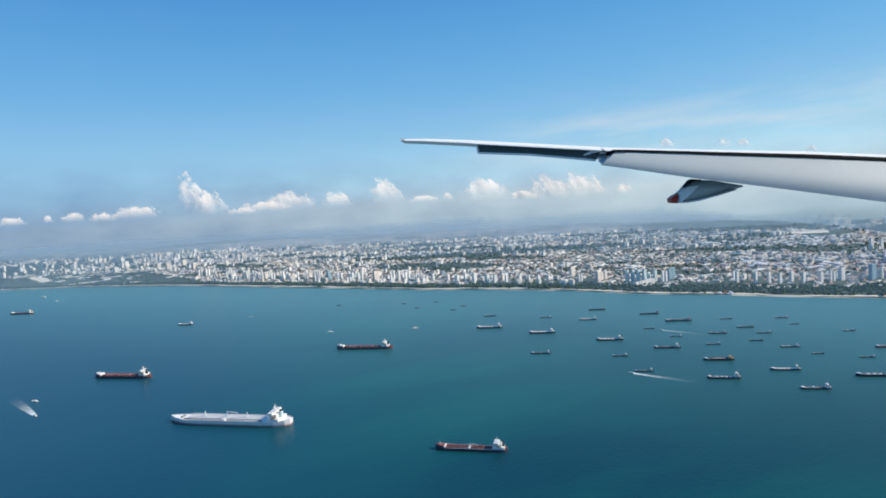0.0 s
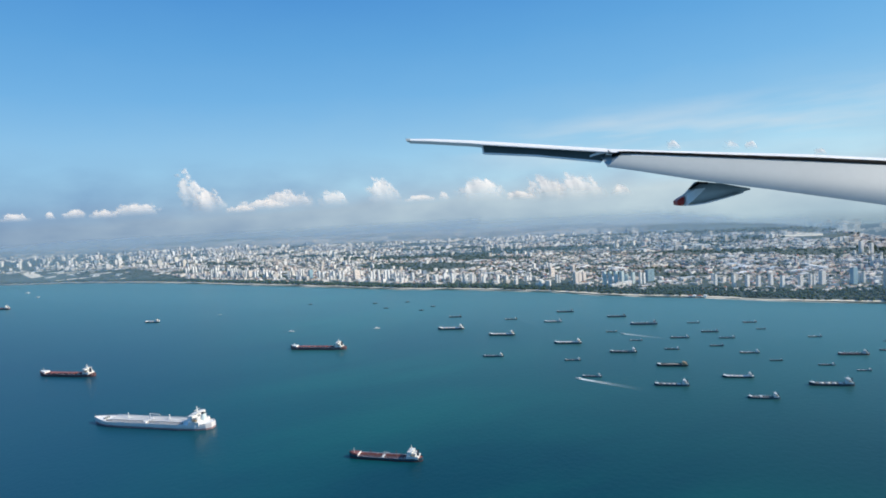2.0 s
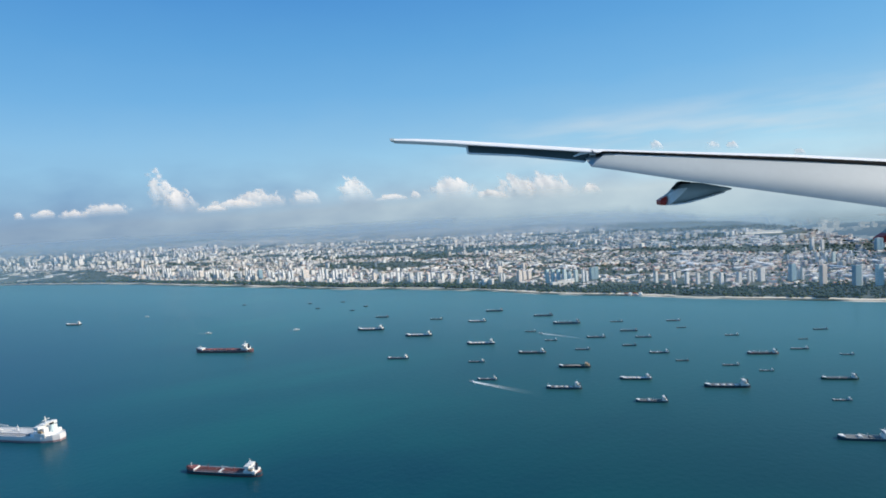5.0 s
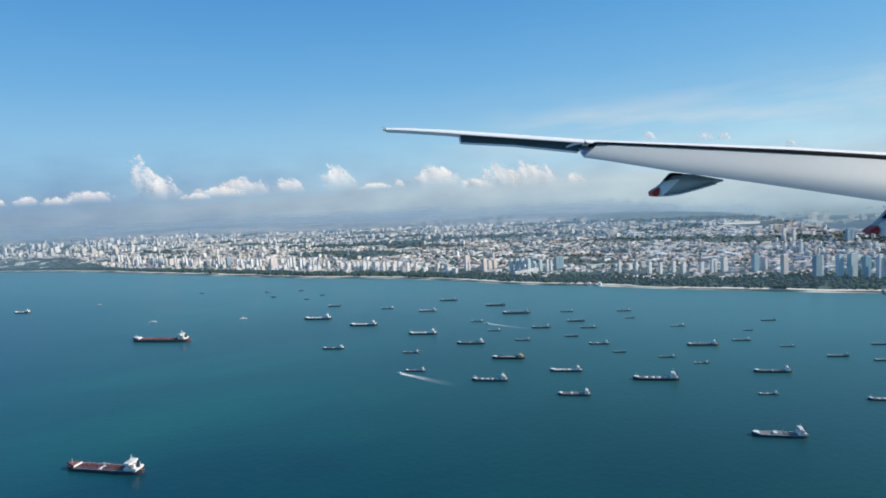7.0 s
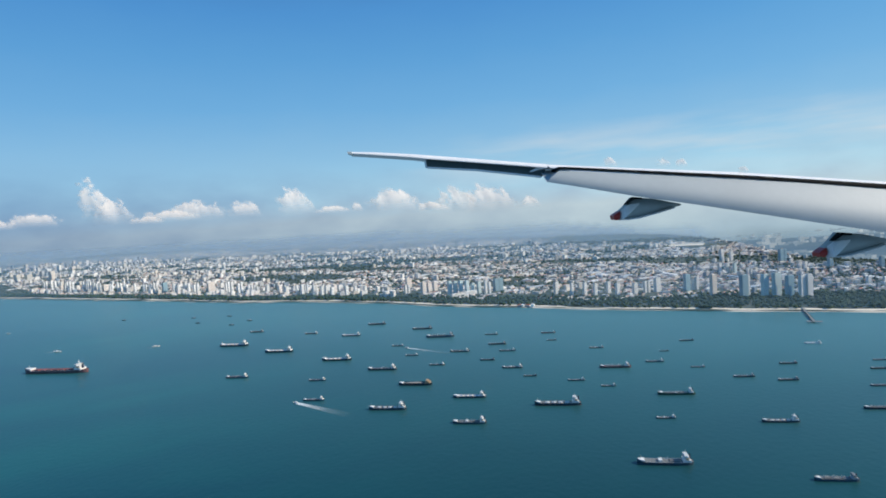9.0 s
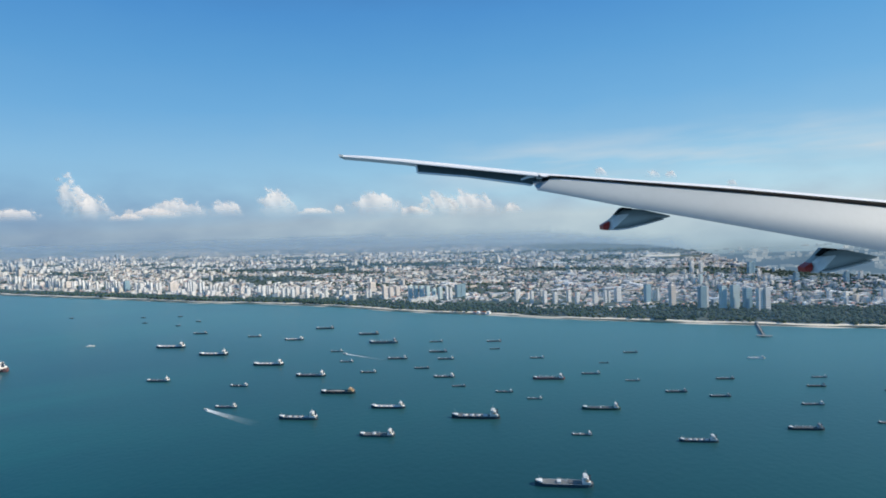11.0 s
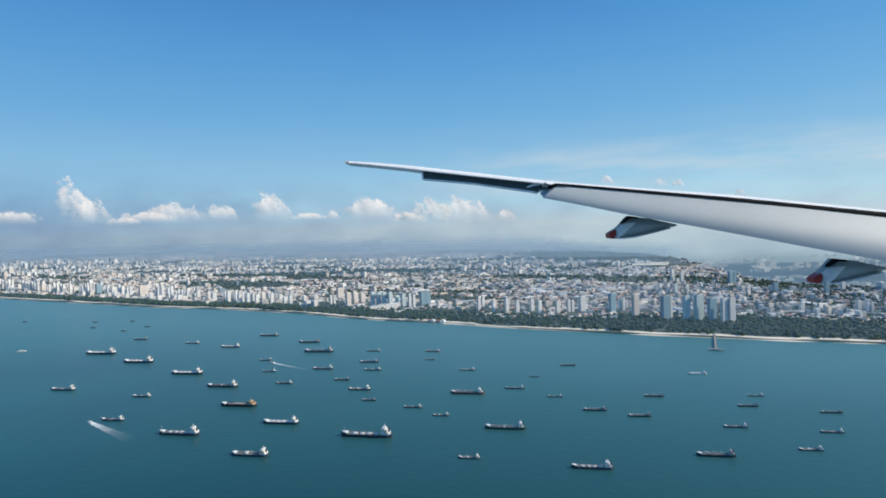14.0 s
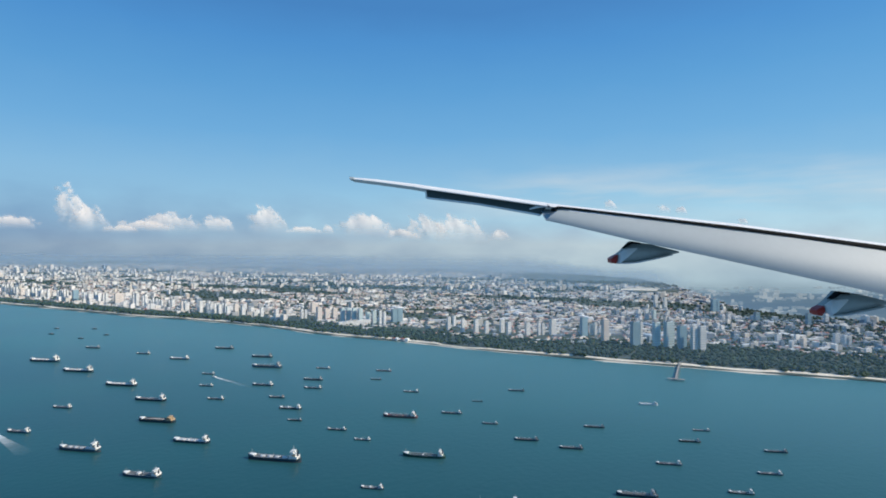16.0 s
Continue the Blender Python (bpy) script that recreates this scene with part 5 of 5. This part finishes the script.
# middling blocks everywhere, flatter towards the east
count = 0
while count < 8500:
    x, y, d = spot(16, 760, 1.3)
    if d < belt(x) or wooded(x, y) or not clear(x, y, 1.8) or green(x, y) < -0.16 or low_west(x, d):
        continue
    far = min(1, d / 500)
    boxes_into(bv, bf, x, y, rnd.uniform(1.2, 4.2) * (1 + far), rnd.uniform(0.7, 1.3) * (1 + 0.6 * far), rnd.uniform(0.35, 1.0) * (1 + far), turned(x, y))
    count += 1
# the eastern quarter behind the wood
count = 0
while count < 1300:
    x, y, d = spot(20, 170, 1.0, 0.78, 1.0)
    if x < 262 or d < belt(x) or not clear(x, y, 1.4):
        continue
    w, dd, h = rnd.uniform(0.7, 1.7), rnd.uniform(0.6, 1.0), rnd.uniform(0.3, 0.6)
    a = turned(x, y)
    if rnd.random() < 0.5:
        boxes_into(hv, hf, x, y, w, dd, h, a, gable=1)
        roof_into(rv, rf, x, y, w * 1.08, dd * 1.12, 0.2 + h, rnd.uniform(0.15, 0.35), a)
    else:
        boxes_into(bv, bf, x, y, w * 1.5, dd * 1.2, rnd.uniform(0.6, 2.4), a)
    count += 1
# clusters of tall blocks
count = 0
while count < 1050:
    x, y, d = spot(24, 900, 1.1)
    if d < belt(x) + 4 or wooded(x, y) or not clear(x, y, 2.2) or low_west(x, d):
        continue
    west = min(1, max(0, (200 - x) / 250))
    tall_here = noise.noise(((x * 0.687 - y * 0.727) * 0.016, (x * 0.727 + y * 0.687) * 0.03, 11.0)) + 0.28 * west - (0.3 if x > 200 and d < 130 else 0)
    if tall_here < 0.16 + rnd.uniform(-0.12, 0.12):
        continue
    far = min(1, d / 500)
    h = rnd.uniform(1.5, 3.0) * (1 + 0.15 * west) * (1 + 0.6 * far)
    w, dd = rnd.uniform(1.4, 3.2) * (1 + 0.6 * far), rnd.uniform(1.0, 1.6) * (1 + 0.5 * far)
    a = turned(x, y)
    boxes_into(bv, bf, x, y, w, dd, h, a)
    if rnd.random() < 0.5:
        boxes_into(bv, bf, x, y, w * 0.3, dd * 0.6, h + 0.3, a)
    count += 1
# blocks thinning out far inland
count = 0
while count < 1600:
    x, y, d = spot(350, 1500, 1.0, 0.02, 0.8)
    if wooded(x, y) or green(x, y) < -0.05:
        continue
    boxes_into(bv, bf, x, y, rnd.uniform(3, 9), rnd.uniform(2, 4), rnd.uniform(0.8, 3.0), turned(x, y))
    count += 1
# front row of towers on the western shore
count = 0
while count < 85:
    x, y, d = spot(15, 50, 1.3, 0.36, 0.80)
    if d < belt(x) + 2 or not clear(x, y, 1.6) or x > 165 or x < -70 or low_west(x, d):
        continue
    boxes_into(bv, bf, x, y, rnd.uniform(1.6, 3.4), rnd.uniform(1.2, 2.0), rnd.uniform(1.6, 4.0) * (1.1 if x < 60 else 0.85), turned(x, y))
    count += 1
# towers of the old centre
count = 0
while count < 120:
    x, y, d = spot(110, 420, 1.0, 0.18, 0.46)
    if x > -20 or low_west(x, d):
        continue
    boxes_into(bv, bf, x, y, rnd.uniform(2.5, 6), rnd.uniform(2.5, 4.5), rnd.uniform(3, 9), turned(x, y))
    count += 1
count = 0
while count < 520:
    x, y, d = spot(40, 700, 0.9)
    if wooded(x, y) or green(x, y) < -0.2 or not clear(x, y, 4) or d < belt(x) + 12:
        continue
    boxes_into(sv, sf, x, y, rnd.uniform(4, 12), rnd.uniform(1.6, 3.6), rnd.uniform(0.5, 1.0), turned(x, y))
    count += 1
tagged(from_lists("city_blocks", bv, bf, [BLOCKS]), "dense white and beige apartment blocks spread far inland", "buildings", kind="stuff")
tagged(from_lists("house_rows", hv, hf, [HOUSES]), "low pale houses packed between the towers", "houses", kind="stuff")
tagged(from_lists("house_roofs", rv, rf, [TILES]), "terracotta and grey roofs of the low houses", "roofs", kind="stuff")
tagged(from_lists("long_sheds", sv, sf, [SHEDS]), "long low pale-roofed halls between the houses", "sheds", kind="stuff")

# bare strip in the wood
bm = bmesh.new()
bm.faces.new([bm.verts.new(p) for p in ((439.0, 349.5, 0.32), (451.8, 336.7, 0.32), (471.9, 353.2, 0.32), (467.3, 373.3, 0.32), (429.3, 368.9, 0.32))])
tagged(mesh_object("clearing", bm, SAND), "bare pale strip of earth in the wood", "clearing", kind="structure")

# pale open ground behind the western shore
for patch in (((-240, 766), (-190, 770), (-188, 782), (-238, 780)), ((-202, 650), (-174, 652), (-172, 664), (-200, 664)), ((-142, 588), (-124, 592), (-122, 606), (-138, 602)), ((-306, 856), (-248, 730), (-238, 736), (-294, 866))):
    bm = bmesh.new()
    bm.faces.new([bm.verts.new((x, y, 0.32)) for x, y in patch])
    tagged(mesh_object("clearing", bm, SAND), "pale bare ground behind the western shore", "clearing", kind="structure")

# ---- trees ----
ICO = bmesh.new()
bmesh.ops.create_icosphere(ICO, subdivisions=1, radius=1.0)
ICO_V = [tuple(v.co) for v in ICO.verts]
ICO_F = [tuple(v.index for v in f.verts) for f in ICO.faces]
ICO.free()


def crown_into(vs, fs, x, y, z, r):
    b = len(vs)
    a = rnd.uniform(0, 6.28)
    c, s = math.cos(a), math.sin(a)
    for px, py, pz in ICO_V:
        k = r * rnd.uniform(0.68, 1.2)
        vs.append((x + (px * c - py * s) * k, y + (px * s + py * c) * k, z + pz * k * 0.85))
    fs += [(p + b, q + b, t + b) for p, q, t in ICO_F]


tv, tf = [], []
count = 0
while count < 11500:
    x, y, d = spot(2.8, 46, 1.0, 0.28, 1.0)
    if d > belt(x) + 5 or d < 3.2 + max(0, 170 - x) / 70 or not clear(x, y, 0.3):
        continue
    if noise.noise((x * 0.10, y * 0.10, 1.0)) < -0.42 and d < 7:
        continue
    r = rnd.uniform(0.35, 0.85) * (1.0 if x > 150 else 1.3)
    crown_into(tv, tf, x, y, 0.25 + r * rnd.uniform(0.5, 1.2), r)
    count += 1
tagged(from_lists("shore_trees", tv, tf, [LEAF]), "thick dark green belt of trees behind the beach", "trees", kind="stuff")
tv, tf = [], []
count = 0
while count < 10000:
    x, y, d = spot(20, 640, 0.95)
    w = wooded(x, y)
    if not w and green(x, y) > -0.1 and rnd.random() < 0.7 and not low_west(x, d) or low_west(x, d) and rnd.random() < 0.75:
        continue
    if not clear(x, y, 0.5):
        continue
    r = rnd.uniform(0.45, 0.95) * (1 + d / 600)
    crown_into(tv, tf, x, y, 0.2 + r * 0.4, r)
    count += 1
count = 0
while count < 5000:
    x, y, d = spot(16, 230, 1.1, 0.40, 1.0)
    if d < belt(x) - 2 or green(x, y) > 0.25 or not clear(x, y, 0.5):
        continue
    r = rnd.uniform(0.35, 0.75)
    crown_into(tv, tf, x, y, 0.2 + r * 0.4, r)
    count += 1
count = 0
while count < 6000:
    x, y, d = spot(30, 170, 0.9, 0.80, 1.0)
    if x < 255 or any((x - a) ** 2 + (y - b) ** 2 < 6 for a, b, c in TAKEN[3:]):
        continue
    r = rnd.uniform(0.4, 0.85)
    crown_into(tv, tf, x, y, 0.2 + r * 0.4, r)
    count += 1
tagged(from_lists("inland_trees", tv, tf, [LEAF]), "dark green trees and woods between the houses", "trees", kind="stuff")

# ---- beach house, pier ----
house = tagged(new("beach_house"), "low white beach house with red roofs on the sand", "building")
hx, hy = (191.4, 191.1)
for ox, oy, w, h, roof in ((-3.4, 0.5, 1.5, 0.5, ROOF_RED), (-1.7, -0.2, 1.0, 0.75, WALL_WHITE), (0.2, 0.6, 1.9, 0.55, ROOF_RED), (2.6, -0.3, 1.3, 0.95, WALL_WHITE)):
    part("wall", box(ox - w / 2, ox + w / 2, oy - 0.6, oy + 0.6, 0.2, 0.2 + h), WALL_WHITE, house)
    bm = bmesh.new()
    q = [bm.verts.new(p) for p in ((ox - w / 2 - 0.1, oy - 0.75, 0.2 + h), (ox + w / 2 + 0.1, oy - 0.75, 0.2 + h), (ox + w / 2 + 0.1, oy + 0.75, 0.2 + h), (ox - w / 2 - 0.1, oy + 0.75, 0.2 + h), (ox - w / 4, oy, 0.55 + h), (ox + w / 4, oy, 0.55 + h))]
    for f in ((0, 1, 5, 4), (2, 3, 4, 5), (1, 2, 5), (3, 0, 4), (3, 2, 1, 0)):
        bm.faces.new([q[i] for i in f])
    part("roof", bm, roof, house)
house.matrix_basis = pose(hx, hy, 0, 0, 0, -50)

pier = tagged(new("pier"), "concrete fishing pier reaching out from the beach", "pier")
(ax, ay), (bx, by) = ((255.2, 122.0), (237.9, 106.6))
run = math.hypot(bx - ax, by - ay)
part("walkway", box(0, run, -0.28, 0.28, 0.32, 0.46), CONCRETE, pier)
part("head_platform", box(run - 0.3, run + 0.5, -2.0, 2.0, 0.30, 0.48), CONCRETE, pier)
for k in range(8):
    for s in (-0.18, 0.18):
        part("pile", tube((k + 0.5) * run / 8, s, -0.3, (k + 0.5) * run / 8, s, 0.34, 0.07, None, 6), CONCRETE, pier)
part("rail", add_box(box(0, run, -0.28, -0.25, 0.46, 0.58), 0, run, 0.25, 0.28, 0.46, 0.58), CONCRETE, pier)
pier.matrix_basis = pose(ax, ay, 0, 0, 0, math.degrees(math.atan2(by - ay, bx - ax)))

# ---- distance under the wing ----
# added backdrop beyond the eastern quarter: a rising slope with pale blocks, haze put into colour and glow
def haze_glow_material(name, colors, low, high):
    """Far things with the lit haze before them put into their colour and glow; they thin out between two heights."""
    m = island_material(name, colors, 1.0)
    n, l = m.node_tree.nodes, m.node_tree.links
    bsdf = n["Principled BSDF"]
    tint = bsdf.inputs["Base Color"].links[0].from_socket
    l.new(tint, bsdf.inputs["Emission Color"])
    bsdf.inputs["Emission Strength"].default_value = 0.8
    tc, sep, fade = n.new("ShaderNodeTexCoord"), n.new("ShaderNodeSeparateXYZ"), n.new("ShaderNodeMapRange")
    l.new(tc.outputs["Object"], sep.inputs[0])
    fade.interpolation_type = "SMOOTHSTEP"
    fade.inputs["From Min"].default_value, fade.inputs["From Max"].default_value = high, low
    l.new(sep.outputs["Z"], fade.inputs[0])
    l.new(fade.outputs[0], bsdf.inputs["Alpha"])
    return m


AWAY = Matrix(((0.934, 0.358, 0, 0), (-0.358, 0.934, 0, 0), (0, 0, 1, 0), (0, 0, 0, 1)))


def rise_at(y):
    return -640 + (y - 4500) * 1.05


bm = bmesh.new()
for k in range(8):
    y0, y1 = 4480 + k * 42, 4480 + (k + 1) * 42
    bm.faces.new([bm.verts.new(p) for p in ((1200, y0, rise_at(y0)), (5600, y0, rise_at(y0)), (5600, y1, rise_at(y1)), (1200, y1, rise_at(y1)))])
far_land = tagged(mesh_object("far_ground", bm, haze_glow_material("far_backdrop_haze_glow", [(0.13, 0.20, 0.265), (0.14, 0.21, 0.27)], -400, -285)), "added backdrop slope glowing in haze colour, for the far land behind the city", "land", kind="structure")
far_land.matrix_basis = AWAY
vs, fs = [], []
for k in range(1500):
    y = rnd.uniform(4490, 4806)
    x = rnd.uniform(1300, 5400)
    if noise.noise((x * 0.0022, y * 0.02, 4.0)) < -0.08:
        continue
    tall = rnd.uniform(7, 14) if rnd.random() < 0.7 else rnd.uniform(16, 34)
    deep = rnd.uniform(10, 16)
    boxes_into(vs, fs, x, y, rnd.uniform(14, 60), deep, tall + deep * 0.5, rnd.uniform(-0.3, 0.3), z0=rise_at(y))
far_blocks = tagged(from_lists("far_blocks", vs, fs, [haze_glow_material("far_blocks_haze_glow", [(0.30, 0.35, 0.38), (0.24, 0.30, 0.345), (0.36, 0.40, 0.42), (0.21, 0.275, 0.325)], -390, -275)]), "added backdrop blocks glowing in pale haze colour far off behind the city", "buildings", kind="stuff")
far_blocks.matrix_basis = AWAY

# ---- the aircraft wing ----
wing = tagged(new("aircraft_wing"), "white aircraft wing with lowered flap, dark aileron and red-tipped fairings", "wing")
wing.matrix_basis = Matrix(((0.934, 0.358, 0, 4300 * 0.358), (-0.358, 0.934, 0, 4300 * 0.934), (0, 0, 1, 0), (0, 0, 0, 1)))


def blade(top, bottom, bulge, rows=8, back=40.0, front=0.0, closed=False, roll=0.5, lift=0.0):
    """A solid skin between an upper and a lower edge: it lies flat at the upper edge and stands upright at the lower one (closed: rounded back under)."""
    bm = bmesh.new()
    cols = []
    fronts = front if isinstance(front, list) else [front] * len(top)
    for (ax, az), (bx, bz), ahead in zip(top, bottom, fronts):
        h = abs(az - bz)
        col = []
        for k in range(rows + 1):
            v = k / rows
            y = math.sin(math.pi * v) if closed else math.sin(math.pi * roll * v)
            col.append(bm.verts.new((ax + (bx - ax) * v, -ahead - bulge * h * y, az + (bz - az) * v)))
        col.append(bm.verts.new((bx, back, bz + lift)))
        col.append(bm.verts.new((ax, back, az)))
        cols.append(col)
    n = rows + 3
    for i in range(len(cols) - 1):
        for k in range(n):
            bm.faces.new((cols[i][k], cols[i + 1][k], cols[i + 1][(k + 1) % n], cols[i][(k + 1) % n]))
    bm.faces.new(cols[0])
    bm.faces.new(cols[-1][::-1])
    bm.faces.ensure_lookup_table()
    bmesh.ops.recalc_face_normals(bm, faces=bm.faces[:])
    if not closed:
        for i in range(len(cols) - 1):
            for k in (0, rows, rows + 1, rows + 2):
                e = bm.edges.get((cols[i][k], cols[i + 1][k]))
                if e:
                    e.smooth = False
        for e in (*bm.faces[-1].edges, *bm.faces[-2].edges):
            e.smooth = False
    return bm


part("outer_panel", blade([(-494, 592), (-300, 577), (7, 541), (120, 525), (500, 472), (883, 417), (1037, 396)], [(-485, 576), (-300, 553), (0, 512), (110, 493), (500, 438), (890, 383), (1037, 362)], 1.6, back=180), WING_WHITE, wing)
part("wingtip_cap", blade([(-497, 592), (-462, 589)], [(-490, 571), (-460, 569)], 0.6, back=40, front=30), FAIRING_GREY, wing)
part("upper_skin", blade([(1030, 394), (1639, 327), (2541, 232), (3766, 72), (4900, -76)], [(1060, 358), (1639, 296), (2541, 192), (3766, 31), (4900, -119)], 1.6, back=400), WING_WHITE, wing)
part("aileron", blade([(97, 494), (500, 440), (900, 385), (1035, 362)], [(104, 436), (500, 388), (940, 312), (1000, 300)], 0.12, back=60), WING_DARK, wing, "dark aileron")
part("aileron_edge", blade([(99, 438), (500, 390), (940, 314), (1000, 302)], [(106, 426), (500, 378), (940, 302), (990, 292)], 0.3, rows=3, back=30, front=12), WING_WHITE, wing)
part("aileron_end", blade([(88, 494), (100, 492)], [(94, 432), (107, 430)], 0.1, rows=3, front=10), WING_WHITE, wing)
part("hinge_cover", blade([(905, 350), (960, 372), (1040, 384)], [(908, 338), (965, 352), (1040, 360)], 0.8, rows=4, front=16), WING_WHITE, wing)
part("seal", blade([(1096, 356), (1130, 354), (1236, 343), (2538, 195), (3765, 36), (4900, -114)], [(1082, 334), (1125, 340), (1236, 329), (2538, 169), (3765, 0), (4900, -160)], 0.3, rows=3, back=60, front=150), SEAL, wing, "black rubber seal")
FLAP_TOP = [(1122, 346), (1180, 341), (1628, 292), (2076, 240), (2983, 131), (3756, 22), (4900, -132)]
FLAP_BOTTOM = [(994, 246), (1184, 203), (1628, 95), (2076, 0), (2983, -203), (3756, -370), (4900, -616)]
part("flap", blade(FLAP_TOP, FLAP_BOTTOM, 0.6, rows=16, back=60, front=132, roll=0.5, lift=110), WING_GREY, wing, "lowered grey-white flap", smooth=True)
# the highlight under the seal is put in as a white strip
part("flap_nose", blade([(x, z - 16 - 0.004 * (x - 1180)) for x, z in FLAP_TOP[1:]], [(x, z - 25 - 0.006 * (x - 1180)) for x, z in FLAP_TOP[1:]], 0.6, rows=3, back=20, front=149), WING_WHITE, wing, "white strip for the highlight along the upper edge of the flap")


def fairing(dx, dz, k):
    """A flap track fairing: a pointed pod under the flap with a red tail cone."""
    f = part("flap_track_fairing", blade([(dx + 40 * k, dz + 42 * k), (dx + 88 * k, dz + 76 * k), (dx + 160 * k, dz + 152 * k), (dx + 320 * k, dz + 130 * k), (dx + 540 * k, dz + 74 * k)],
                                         [(dx + 24 * k, dz - 15 * k), (dx + 100 * k, dz - 19 * k), (dx + 190 * k, dz - 12 * k), (dx + 330 * k, dz + 16 * k), (dx + 540 * k, dz + 62 * k)], 0.35, rows=8, back=80, closed=True), FAIRING_GREY, wing, "grey flap track fairing", smooth=True)
    part("red_tip", blade([(dx - 8 * k, dz + 18 * k), (dx + 14 * k, dz + 34 * k), (dx + 46 * k, dz + 50 * k)], [(dx - 4 * k, dz - 12 * k), (dx + 16 * k, dz - 19 * k), (dx + 34 * k, dz - 21 * k)], 0.3, rows=6, back=70, front=12, closed=True), RED_TIP, f, "red tail cone")
    # sunlight on this side is put into the colour of a white piece
    part("pale_side", blade([(dx + 58 * k, dz + 58 * k), (dx + 110 * k, dz + 96 * k), (dx + 186 * k, dz + 102 * k)], [(dx + 43 * k, dz - 14 * k), (dx + 84 * k, dz + 14 * k), (dx + 180 * k, dz + 92 * k)], 0.3, rows=5, back=0, front=62 * k), WING_WHITE, f, "white piece for the sunlight on the side of the fairing")
    part("lower_rim", blade([(dx + 42 * k, dz - 12 * k), (dx + 100 * k, dz - 14 * k), (dx + 190 * k, dz - 7 * k), (dx + 330 * k, dz + 20 * k), (dx + 470 * k, dz + 50 * k)], [(dx + 42 * k, dz - 22 * k), (dx + 100 * k, dz - 24 * k), (dx + 190 * k, dz - 17 * k), (dx + 330 * k, dz + 11 * k), (dx + 470 * k, dz + 44 * k)], 0.5, rows=3, back=30, front=48 * k), WING_WHITE, f, "white lower rim")
    # shade between flap and fairing, built as a black piece
    part("fairing_recess", blade([(dx + 92 * k, dz + 104 * k), (dx + 150 * k, dz + 154 * k), (dx + 220 * k, dz + 144 * k)], [(dx + 88 * k, dz + 98 * k), (dx + 150 * k, dz + 136 * k), (dx + 220 * k, dz + 132 * k)], 0.4, rows=3, back=20, front=30 * k), SEAL, f, "black piece for the shade in the gap above the fairing")


fairing(1552, -62, 1.0)
fairing(3196, -478, 1.12)
